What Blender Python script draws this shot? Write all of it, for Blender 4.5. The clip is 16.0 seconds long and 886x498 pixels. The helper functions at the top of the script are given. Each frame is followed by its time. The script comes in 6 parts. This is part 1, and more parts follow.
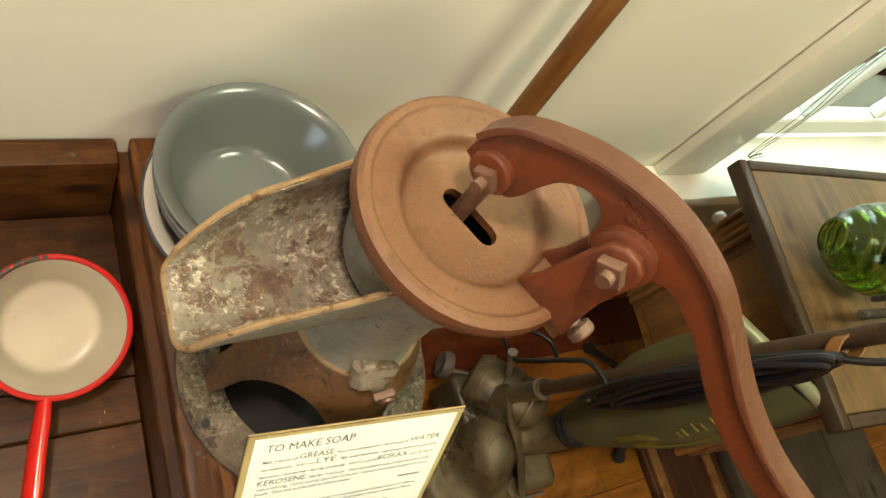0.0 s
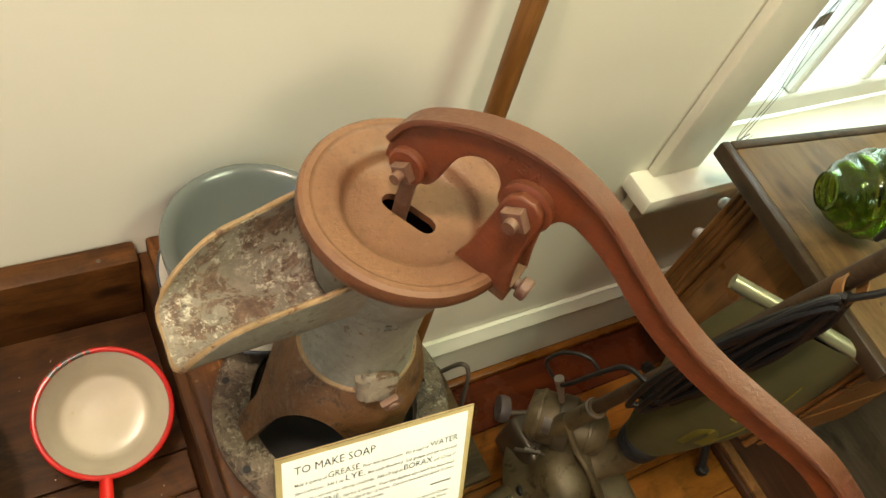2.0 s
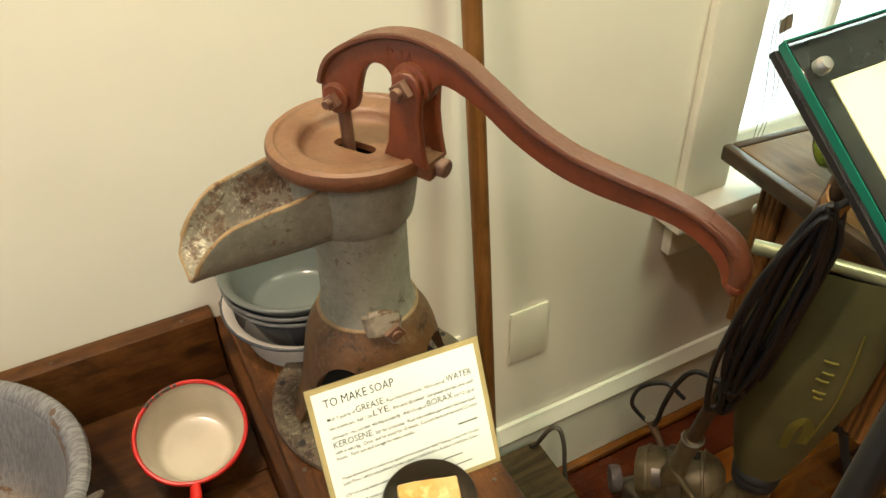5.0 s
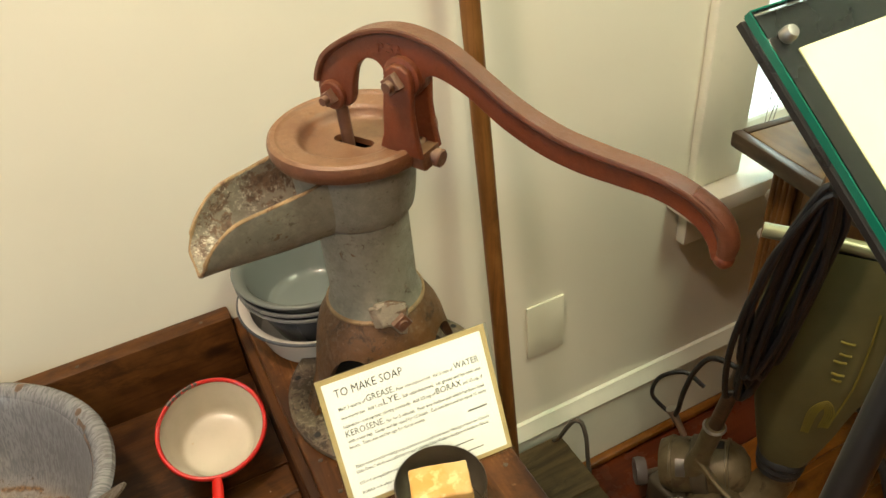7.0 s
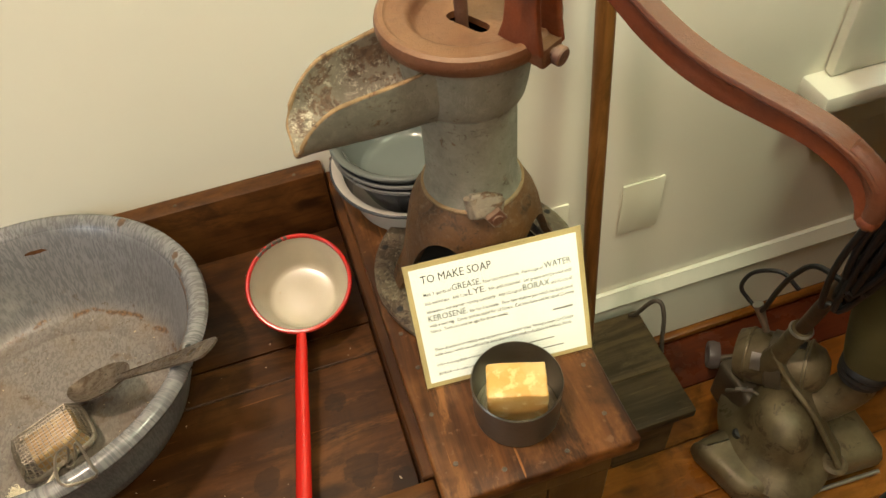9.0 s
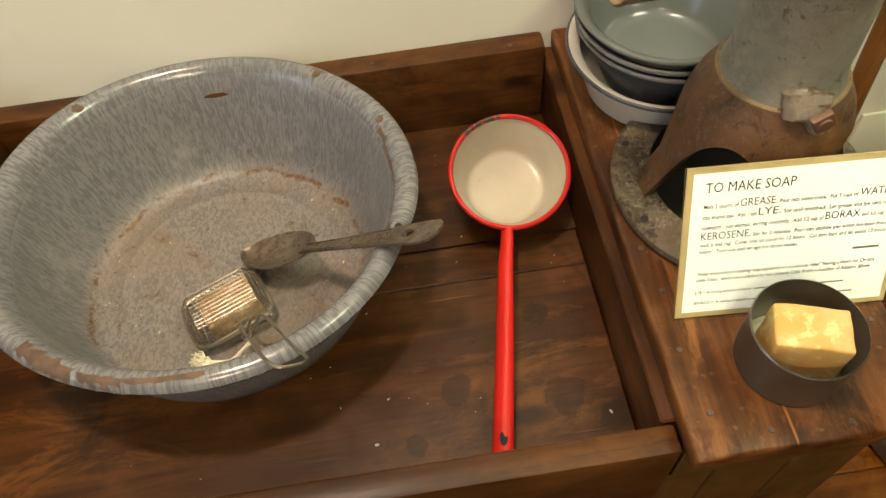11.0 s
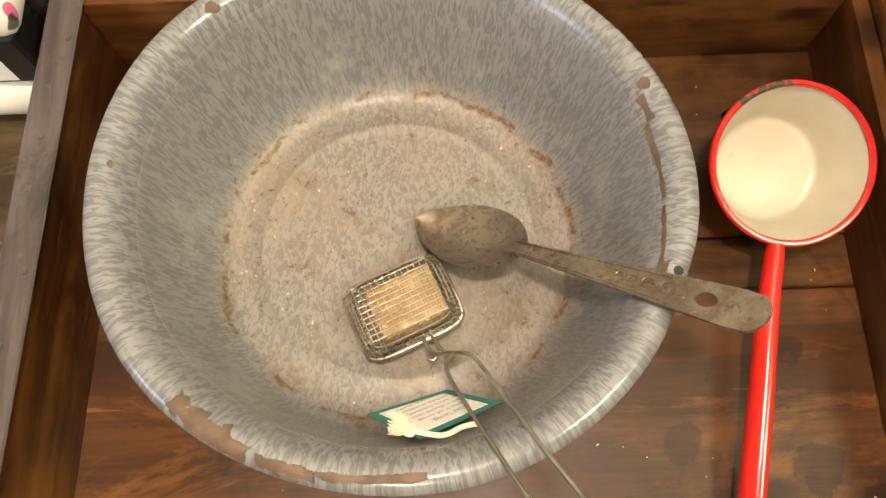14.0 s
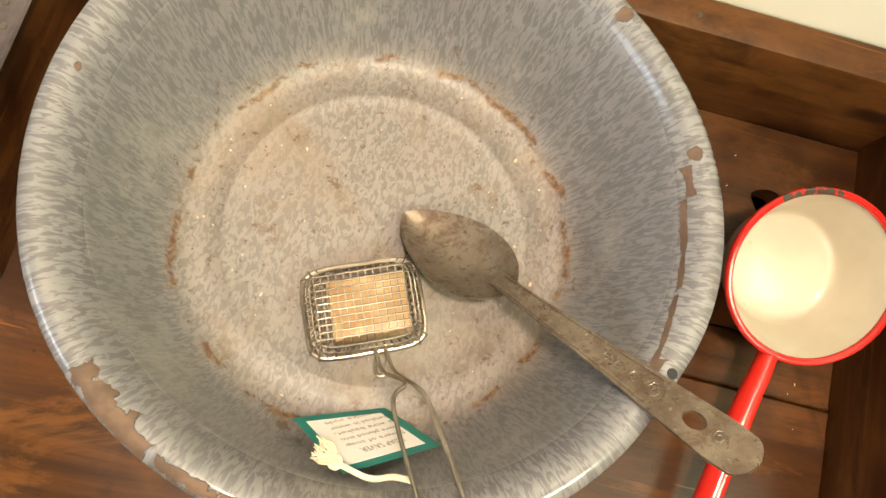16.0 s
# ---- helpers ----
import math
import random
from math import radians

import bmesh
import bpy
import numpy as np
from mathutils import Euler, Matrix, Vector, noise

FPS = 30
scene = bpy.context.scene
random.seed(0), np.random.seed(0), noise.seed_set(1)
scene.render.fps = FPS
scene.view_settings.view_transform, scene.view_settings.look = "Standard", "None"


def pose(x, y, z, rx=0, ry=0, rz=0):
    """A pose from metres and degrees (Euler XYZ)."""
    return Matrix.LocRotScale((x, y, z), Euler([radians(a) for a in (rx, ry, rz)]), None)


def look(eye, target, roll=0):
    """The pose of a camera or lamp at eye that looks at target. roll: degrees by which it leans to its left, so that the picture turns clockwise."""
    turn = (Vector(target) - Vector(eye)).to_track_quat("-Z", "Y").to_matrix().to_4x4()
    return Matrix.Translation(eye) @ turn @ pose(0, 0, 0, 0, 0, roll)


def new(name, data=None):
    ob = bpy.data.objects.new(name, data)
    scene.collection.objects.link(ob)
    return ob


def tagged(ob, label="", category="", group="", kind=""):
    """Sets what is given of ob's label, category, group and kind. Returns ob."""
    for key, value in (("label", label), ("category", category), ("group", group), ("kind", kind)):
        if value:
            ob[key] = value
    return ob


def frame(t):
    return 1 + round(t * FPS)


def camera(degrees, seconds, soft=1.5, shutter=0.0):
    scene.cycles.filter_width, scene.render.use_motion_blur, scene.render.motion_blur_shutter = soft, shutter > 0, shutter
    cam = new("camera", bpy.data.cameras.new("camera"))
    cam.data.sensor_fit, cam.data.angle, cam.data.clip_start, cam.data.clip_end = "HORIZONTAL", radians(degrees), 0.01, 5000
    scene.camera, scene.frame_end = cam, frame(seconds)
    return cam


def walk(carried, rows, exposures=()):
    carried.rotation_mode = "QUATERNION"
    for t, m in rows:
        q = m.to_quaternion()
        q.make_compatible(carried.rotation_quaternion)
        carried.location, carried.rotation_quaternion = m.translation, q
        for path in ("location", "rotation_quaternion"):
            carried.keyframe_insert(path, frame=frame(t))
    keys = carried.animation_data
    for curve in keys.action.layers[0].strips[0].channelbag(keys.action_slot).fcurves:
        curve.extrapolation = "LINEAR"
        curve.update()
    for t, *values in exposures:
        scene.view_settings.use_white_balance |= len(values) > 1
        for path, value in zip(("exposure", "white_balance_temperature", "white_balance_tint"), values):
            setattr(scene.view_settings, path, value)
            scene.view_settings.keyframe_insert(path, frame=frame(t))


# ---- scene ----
cam = camera(61.1, 16.0)
PATH = [
    (0, (-0.113, -0.4, 1.441), (0.902, 0.242, -0.159), 46.2),
    (0.5, (-0.106, -0.414, 1.45), (0.892, 0.269, -0.144), 41.9),
    (1, (-0.104, -0.434, 1.466), (0.868, 0.31, -0.116), 36.4),
    (1.5, (-0.094, -0.457, 1.477), (0.844, 0.358, -0.09), 30.3),
    (2, (-0.086, -0.494, 1.484), (0.812, 0.392, -0.069), 24.0),
    (2.5, (-0.079, -0.533, 1.489), (0.759, 0.429, -0.052), 17.2),
    (3, (-0.072, -0.577, 1.486), (0.703, 0.481, -0.024), 11.5),
    (3.5, (-0.067, -0.627, 1.482), (0.666, 0.55, 0.041), 6.6),
    (4, (-0.066, -0.681, 1.459), (0.625, 0.615, 0.101), 2.4),
    (4.5, (-0.065, -0.74, 1.432), (0.631, 0.644, 0.168), 0.2),
    (4.7, (-0.066, -0.759, 1.429), (0.638, 0.642, 0.188), -0.7),
    (6.8, (-0.055, -0.814, 1.417), (0.611, 0.661, 0.242), -5.4),
    (7, (-0.054, -0.81, 1.422), (0.592, 0.656, 0.225), -5.5),
    (7.5, (-0.044, -0.797, 1.442), (0.539, 0.632, 0.171), -6.0),
    (8, (-0.026, -0.781, 1.461), (0.464, 0.577, 0.077), -5.9),
    (8.5, (-0.022, -0.764, 1.465), (0.379, 0.517, -0.018), -5.4),
    (9, (-0.038, -0.746, 1.448), (0.259, 0.52, -0.071), -6.3),
    (9.5, (-0.07, -0.737, 1.421), (0.159, 0.513, -0.123), -6.8),
    (10, (-0.109, -0.716, 1.391), (0.046, 0.526, -0.168), -7.5),
    (10.2, (-0.124, -0.706, 1.38), (0.0, 0.53, -0.187), -7.7),
    (12.3, (-0.264, -0.519, 1.329), (-0.257, 0.324, -0.484), -4.5),
    (12.5, (-0.277, -0.502, 1.324), (-0.269, 0.31, -0.503), -4.2),
    (13, (-0.304, -0.462, 1.308), (-0.3, 0.277, -0.55), -4.1),
    (13.5, (-0.328, -0.416, 1.297), (-0.324, 0.265, -0.584), -4.9),
    (14, (-0.335, -0.388, 1.283), (-0.35, 0.221, -0.622), -3.4),
    (14.5, (-0.332, -0.365, 1.274), (-0.341, 0.2, -0.645), 1.4),
    (15, (-0.337, -0.35, 1.261), (-0.313, 0.172, -0.669), 8.5),
    (15.5, (-0.349, -0.336, 1.252), (-0.284, 0.154, -0.686), 17.9),
    (16, (-0.361, -0.323, 1.241), (-0.233, 0.133, -0.702), 29.6),
]
walk(cam, [(t, look(eye, target, roll)) for t, eye, target, roll in PATH],
     ((0, -0.22), (4.7, -0.20), (10.2, -0.26), (12.4, 0.14), (16, 0.60)))

# ---- light ----
FLOOR = 0.09
world = bpy.data.worlds.new("sky")
scene.world = world
world.use_nodes = True
wn, wl = world.node_tree.nodes, world.node_tree.links
sky = wn.new("ShaderNodeTexSky")
sky.sky_type, sky.sun_disc, sky.sun_elevation, sky.sun_rotation = "NISHITA", False, radians(40), radians(20)
wn["Background"].inputs["Strength"].default_value = 0.12
wl.new(sky.outputs["Color"], wn["Background"].inputs["Color"])


def lamp(name, kind, m, energy, colour, size=0.3, **more):
    data = bpy.data.lights.new(name, kind)
    data.energy, data.color = energy, colour
    if kind == "AREA":
        data.size = size
    if kind == "SUN":
        data.angle = radians(size)
    if kind == "SPOT":
        data.shadow_soft_size, data.spot_size, data.spot_blend = size, radians(more.get("cone", 60)), more.get("blend", 0.5)
    ob = new(name, data)
    ob.matrix_world = m
    return ob


WARM = (1.0, 0.80, 0.61)
lamp("ceiling_lamp", "AREA", look((-0.33, -0.40, 2.45), (-0.05, -0.25, 0.9)), 26, WARM, 0.12)
lamp("ceiling_lamp", "AREA", look((-0.32, -1.8, 2.45), (0.35, 0.0, 0.7)), 31, (1.0, 0.81, 0.585), 0.4)
lamp("ceiling_lamp", "AREA", look((0.80, -0.72, 2.45), (0.52, 0.0, 0.9)), 27, (0.90, 0.98, 0.67), 0.4)
lamp("sun", "SUN", look((3, 6, 5), (1, 0, 0.7)), 2.0, (1.0, 0.96, 0.92), 0.6)
lamp("window_daylight", "AREA", look((1.3, 0.45, 1.35), (1.15, -0.6, 0.75)), 21, (0.72, 1.0, 0.95), 0.8)
lamp("window_daylight", "AREA", look((-2.04, -1.0, 1.5), (-0.3, -0.6, 1.0)), 9, (0.72, 0.86, 1.0), 0.7)


# ---- materials ----
class Mat:
    """A node material with short ways to add textures."""

    def __init__(self, name, rough=0.5, metal=0.0, colour=(0.5, 0.5, 0.5)):
        self.m = bpy.data.materials.new(name)
        self.m.use_nodes = True
        self.n, self.l = self.m.node_tree.nodes, self.m.node_tree.links
        self.b = self.n["Principled BSDF"]
        self.b.inputs["Roughness"].default_value = rough
        self.b.inputs["Metallic"].default_value = metal
        self.b.inputs["Base Color"].default_value = (*colour, 1)
        self.co = self.n.new("ShaderNodeTexCoord").outputs["Object"]
        self.height = None

    def put(self, sock, value):
        if isinstance(value, (int, float)):
            sock.default_value = value
        elif isinstance(value, tuple):
            sock.default_value = (*value, 1) if len(value) == 3 and len(sock.default_value) == 4 else value
        else:
            self.l.new(value, sock)

    def mapped(self, scale=(1, 1, 1), turn=(0, 0, 0), co=None):
        node = self.n.new("ShaderNodeMapping")
        node.inputs["Scale"].default_value = scale
        node.inputs["Rotation"].default_value = [radians(a) for a in turn]
        self.l.new(co or self.co, node.inputs["Vector"])
        return node.outputs["Vector"]

    def noise(self, scale, detail=4, rough=0.55, co=None, distort=0.0):
        node = self.n.new("ShaderNodeTexNoise")
        node.inputs["Scale"].default_value = scale
        node.inputs["Detail"].default_value = detail
        node.inputs["Roughness"].default_value = rough
        node.inputs["Distortion"].default_value = distort
        self.l.new(co or self.co, node.inputs["Vector"])
        return node.outputs["Fac"]

    def cells(self, scale, co=None, feature="F1"):
        node = self.n.new("ShaderNodeTexVoronoi")
        node.feature = feature
        node.inputs["Scale"].default_value = scale
        self.l.new(co or self.co, node.inputs["Vector"])
        return node.outputs["Distance"]

    def ramp(self, fac, a, b, lo=0.0, hi=1.0):
        node = self.n.new("ShaderNodeMapRange")
        node.interpolation_type = "SMOOTHSTEP"
        for i, v in zip(("Value", "From Min", "From Max", "To Min", "To Max"), (fac, a, b, lo, hi)):
            self.put(node.inputs[i], v)
        return node.outputs["Result"]

    def mix(self, fac, a, b):
        node = self.n.new("ShaderNodeMix")
        node.data_type = "RGBA"
        self.put(node.inputs["Factor"], fac)
        self.put(node.inputs[6], a)
        self.put(node.inputs[7], b)
        return node.outputs[2]

    def math(self, op, a, b=0.0, c=0.0):
        node = self.n.new("ShaderNodeMath")
        node.operation = op
        for sock, v in zip(node.inputs, (a, b, c)):
            self.put(sock, v)
        return node.outputs[0]

    def shift(self, colour, amount=0.25):
        """Varies a colour from object to object."""
        info = self.n.new("ShaderNodeObjectInfo").outputs["Random"]
        node = self.n.new("ShaderNodeHueSaturation")
        self.put(node.inputs["Value"], self.ramp(info, 0, 1, 1 - amount, 1 + amount))
        self.put(node.inputs["Color"], colour)
        return node.outputs["Color"]

    def base(self, colour):
        self.put(self.b.inputs["Base Color"], colour)
        return self

    def rough(self, value):
        self.put(self.b.inputs["Roughness"], value)
        return self

    def bump(self, height, depth=0.001, strength=0.6):
        node = self.n.new("ShaderNodeBump")
        node.inputs["Distance"].default_value = depth
        node.inputs["Strength"].default_value = strength
        self.l.new(height, node.inputs["Height"])
        if self.height is not None:
            self.l.new(self.height, node.inputs["Normal"])
        self.height = node.outputs["Normal"]
        self.l.new(self.height, self.b.inputs["Normal"])
        return self

    def patch(self, centre, radius, wobble):
        """A ragged spot round a place, as a mask; wobble: a noise value."""
        node = self.n.new("ShaderNodeVectorMath")
        node.operation = "DISTANCE"
        self.l.new(self.co, node.inputs[0])
        node.inputs[1].default_value = centre
        d = self.math("ADD", node.outputs["Value"], self.math("MULTIPLY", self.math("SUBTRACT", wobble, 0.5), radius * 2.2))
        return self.ramp(d, radius * 0.92, radius, 1.0, 0.0)


def wood(name, dark, mid, light, axis="x", gloss=0.42, scale=1.0, vary=0.12, worn=None, stains=()):
    k = Mat(name, gloss)
    k.b.inputs["Specular IOR Level"].default_value = 0.24
    stretch = {"x": (2.2, 30, 30), "y": (30, 2.2, 30), "z": (30, 30, 2.2)}[axis]
    v = k.mapped(tuple(s * scale for s in stretch))
    grain = k.noise(1.0, 6, 0.62, v, 1.2)
    fine = k.noise(6.0, 3, 0.6, v)
    blot = k.noise(7.0, 5, 0.6)
    c = k.mix(k.ramp(grain, 0.36, 0.64), dark, mid)
    c = k.mix(k.ramp(blot, 0.45, 0.75), c, light)
    c = k.mix(k.math("MULTIPLY", k.ramp(fine, 0.50, 0.68), 0.42), c, dark)
    stain = k.noise(6.0, 7, 0.7, None, 0.8)
    c = k.mix(k.ramp(stain, 0.52, 0.70, 0, 0.85), c, tuple(0.35 * d for d in dark))
    rub = k.noise(16.0, 7, 0.75, k.mapped(tuple(0.35 if x < 10 else 1.0 for x in stretch)), 0.5)
    c = k.mix(k.ramp(rub, 0.52, 0.64, 0, 0.6), c, light)
    knots = k.cells(5.5, k.mapped(tuple(1.0 if s < 10 else 2.2 for s in stretch)))
    c = k.mix(k.ramp(knots, 0.05, 0.17, 0.85, 0), c, tuple(0.35 * d for d in dark))
    c = k.mix(k.ramp(k.noise(2.2, 5, 0.6), 0.35, 0.62, 0.45, 0), c, dark)
    # old scratches along the grain, and small dark dents
    scratch = k.noise(1.0, 2, 0.5, k.mapped(tuple(s * 5.5 if s > 10 else s * 3.0 for s in stretch)))
    c = k.mix(k.ramp(scratch, 0.70, 0.76, 0, 0.45), c, tuple(min(1.0, 1.6 * x) for x in light))
    c = k.mix(k.ramp(k.noise(48, 5, 0.7), 0.66, 0.73, 0, 0.75), c, tuple(0.25 * d for d in dark))
    for place, size in stains:
        p = k.patch(place, size, k.noise(38, 6, 0.7))
        c = k.mix(k.math("MULTIPLY", p, 0.5), c, tuple(0.3 * d for d in dark))
    if worn:
        c = k.mix(k.ramp(k.noise(90, 4), 0.62, 0.72, 0, 0.5), c, worn)
    k.base(k.shift(c, vary))
    k.rough(k.ramp(blot, 0.3, 0.7, gloss - 0.1, gloss + 0.16))
    k.bump(grain, 0.0012, 0.5).bump(fine, 0.0004, 0.5)
    return k.m


def plain(name, colour, rough=0.5, metal=0.0, grain=60, vary=0.12, bump=0.0003):
    k = Mat(name, rough, metal)
    big, small = k.noise(grain * 0.12, 4), k.noise(grain, 3)
    c = k.mix(k.ramp(big, 0.3, 0.7), tuple(x * (1 - vary) for x in colour), tuple(min(1, x * (1 + vary)) for x in colour))
    c = k.mix(k.ramp(small, 0.55, 0.8, 0, 0.35), c, tuple(x * (1 - 2 * vary) for x in colour))
    k.base(c).rough(k.ramp(big, 0.3, 0.7, rough * 0.85, min(1, rough * 1.15)))
    if bump:
        k.bump(small, bump)
    return k.m


M_WALL = plain("wall_paint", (0.77, 0.745, 0.635), 0.55, 0, 14, 0.03, 0.0004)
M_TRIM = plain("cream_trim_paint", (0.80, 0.78, 0.66), 0.4, 0, 30, 0.06)
M_TRIM_WHITE = plain("white_trim_paint", (0.75, 0.76, 0.70), 0.38, 0, 30, 0.05)
# tone for the unseen walls, set dark so that less fill light bounces back
M_FAR_WALL = plain("bounce_cutting_tan", (0.36, 0.31, 0.235), 0.6, 0, 14, 0.04, 0.0004)
M_BASEBOARD = plain("baseboard_paint", (0.72, 0.73, 0.62), 0.45, 0, 30, 0.05)
M_CEIL = plain("ceiling_paint", (0.75, 0.73, 0.66), 0.8, 0, 10, 0.03)
# old dark spots on the tray boards: x, y, radius
STAINS = [(-0.165, -0.363, 0.016), (-0.068, -0.382, 0.02), (-0.075, -0.291, 0.013), (-0.026, -0.41, 0.015), (-0.207, -0.41, 0.012)]
M_SINK = wood("dark_stained_pine", (0.027, 0.0090, 0.0023), (0.076, 0.0270, 0.0058), (0.155, 0.061, 0.0132), "x", 0.40, stains=[((x + 0.22, y + 0.24, 0.61), s) for x, y, s in STAINS])
M_SINK_Y = wood("dark_stained_pine_along", (0.027, 0.0090, 0.0023), (0.076, 0.0270, 0.0058), (0.155, 0.061, 0.0132), "y", 0.40)
M_LEDGE = wood("worn_pine_top", (0.032, 0.0105, 0.0032), (0.180, 0.068, 0.017), (0.33, 0.138, 0.037), "y", 0.38, 0.8, 0.05, (0.22, 0.12, 0.06))
M_FRONT = wood("sink_front_boards", (0.06, 0.035, 0.01), (0.12, 0.07, 0.02), (0.16, 0.09, 0.025), "z", 0.4)
M_LEFT_TOP = wood("grey_worn_edge", (0.055, 0.042, 0.040), (0.105, 0.085, 0.083), (0.13, 0.108, 0.107), "y", 0.45)
M_FLOOR = wood("varnished_floor", (0.14, 0.045, 0.006), (0.27, 0.100, 0.013), (0.34, 0.138, 0.021), "x", 0.32, 0.5, 0.16)
M_FLOOR_RED = wood("red_floor_board", (0.075, 0.016, 0.005), (0.12, 0.027, 0.008), (0.15, 0.036, 0.011), "x", 0.3, 0.6)
M_STICK = wood("stick_wood", (0.10, 0.040, 0.010), (0.20, 0.088, 0.022), (0.25, 0.115, 0.032), "z", 0.4)
M_CRATE = wood("greyed_dark_wood", (0.030, 0.020, 0.009), (0.092, 0.062, 0.028), (0.135, 0.095, 0.046), "x", 0.6)
M_DESK = wood("oak_top", (0.10, 0.055, 0.020), (0.19, 0.112, 0.042), (0.23, 0.14, 0.055), "y", 0.5)
M_DESK_EDGE = wood("dark_edge", (0.04, 0.025, 0.014), (0.075, 0.047, 0.026), (0.095, 0.06, 0.034), "y", 0.4)
M_DESK_SIDE = wood("oak_side", (0.12, 0.05, 0.014), (0.24, 0.105, 0.03), (0.29, 0.14, 0.042), "z", 0.35)
M_PANEL = wood("reddish_panel_wood", (0.030, 0.010, 0.004), (0.075, 0.026, 0.009), (0.10, 0.038, 0.014), "y", 0.5)
M_PLATFORM = wood("greyed_plank", (0.045, 0.032, 0.020), (0.080, 0.058, 0.038), (0.10, 0.076, 0.052), "y", 0.6)
M_BLACK = plain("black_paint", (0.012, 0.012, 0.012), 0.3, 0, 80, 0.2)
M_CORD = plain("black_rubber_cord", (0.009, 0.009, 0.010), 0.5, 0, 200, 0.2)
M_IRON = plain("black_iron", (0.02, 0.02, 0.02), 0.45, 0.3, 80, 0.2)
M_STEEL = plain("dull_steel", (0.45, 0.43, 0.40), 0.35, 0.9, 120, 0.15)
M_WIRE = plain("tinned_wire", (0.36, 0.315, 0.26), 0.34, 0.9, 300, 0.25)
M_HOOK = plain("dark_wire", (0.10, 0.085, 0.07), 0.5, 0.6, 200, 0.2)
M_KNOB = plain("pale_porcelain", (0.5, 0.47, 0.42), 0.25, 0, 60, 0.08)
M_STRAP = plain("tan_leather", (0.24, 0.11, 0.03), 0.6, 0, 120, 0.2)
def worn_vacuum():
    """Khaki enamel, rubbed through to dark metal, with grease and pale scuffs."""
    k = Mat("worn_khaki_metal", 0.36, 0.3)
    a, b = k.noise(13, 6, 0.65), k.noise(85, 6, 0.75)
    c = k.mix(k.ramp(a, 0.32, 0.68), (0.080, 0.062, 0.032), (0.165, 0.132, 0.072))
    c = k.mix(k.ramp(k.noise(30, 7, 0.75, None, 0.6), 0.55, 0.63, 0, 0.75), c, (0.048, 0.032, 0.018))
    c = k.mix(k.ramp(b, 0.62, 0.70, 0, 0.6), c, (0.24, 0.20, 0.13))
    k.base(c).rough(k.ramp(a, 0.3, 0.7, 0.26, 0.55))
    return k.bump(b, 0.0008, 0.6).m


M_VAC = worn_vacuum()
M_VAC_DARK = plain("dark_vacuum_metal", (0.105, 0.088, 0.062), 0.42, 0.4, 90, 0.2)
M_WHEEL = plain("grey_rubber", (0.10, 0.085, 0.08), 0.5, 0, 120, 0.2)
M_BAG_BAR = plain("bag_clip_metal", (0.32, 0.31, 0.19), 0.35, 0.5, 90, 0.1)
M_YELLOW = plain("yellow_print", (0.17, 0.135, 0.014), 0.7, 0, 120, 0.15, 0)
M_PLATE = plain("ivory_plastic", (0.76, 0.745, 0.61), 0.3, 0, 20, 0.02, 0)
M_PAPER = plain("white_paper", (0.80, 0.765, 0.735), 0.5, 0, 40, 0.02, 0)
M_GOLD = plain("tan_card_border", (0.40, 0.29, 0.135), 0.4, 0, 90, 0.1)
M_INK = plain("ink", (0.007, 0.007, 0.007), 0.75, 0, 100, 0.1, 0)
M_INK_PALE = plain("pale_ink", (0.16, 0.15, 0.14), 0.6, 0, 100, 0.1, 0)
M_TEAL = plain("teal_card", (0.012, 0.17, 0.15), 0.45, 0, 60, 0.08)
M_STRING = plain("cream_cotton_string", (0.66, 0.6, 0.45), 0.9, 0, 500, 0.12, 0.0006)
M_CREAM_SHEET = plain("cream_sheet", (0.75, 0.68, 0.42), 0.6, 0, 30, 0.02, 0)
M_RIM_GREY = plain("worn_pale_rim", (0.12, 0.12, 0.115), 0.3, 0, 60, 0.2, 0)
M_GREEN_EDGE = plain("green_glass_edge", (0.006, 0.13, 0.085), 0.15, 0, 30, 0.1, 0)
M_CREAM = None
M_RED = plain("red_enamel", (0.50, 0.018, 0.012), 0.16, 0, 30, 0.06, 0)
M_TIN = plain("dark_tin", (0.17, 0.155, 0.125), 0.36, 0.8, 90, 0.2)
M_TIN_FLOOR = plain("bright_tin_floor", (0.42, 0.37, 0.28), 0.38, 0.85, 90, 0.15)
M_WHITE_ENAMEL = plain("white_enamel", (0.52, 0.50, 0.45), 0.18, 0, 40, 0.05, 0)
M_NAVY = plain("dark_grey_enamel", (0.045, 0.050, 0.058), 0.2, 0, 40, 0.1, 0)
M_PINK = plain("pink_print", (0.6, 0.12, 0.25), 0.5, 0, 40, 0.1, 0)
M_TUB = plain("white_tub", (0.72, 0.70, 0.64), 0.4, 0, 30, 0.04, 0)


def printed_packet():
    """White paper with scattered pink and dark printed shapes."""
    k = Mat("printed_packet_paper", 0.4)
    c = k.mix(k.ramp(k.noise(20, 4), 0.3, 0.7), (0.62, 0.58, 0.52), (0.74, 0.70, 0.64))
    c = k.mix(k.ramp(k.cells(38, k.mapped((1, 1.6, 1))), 0.30, 0.33, 0.9, 0), c, (0.55, 0.06, 0.20))
    c = k.mix(k.ramp(k.noise(33, 2), 0.60, 0.62, 0, 0.9), c, (0.02, 0.02, 0.02))
    return k.base(c).m


M_PACKET = printed_packet()
M_NAIL = plain("old_nail", (0.09, 0.075, 0.06), 0.5, 0.6, 300, 0.3)
M_CRUMB = plain("pale_crumb", (0.46, 0.38, 0.26), 0.8, 0, 600, 0.2)


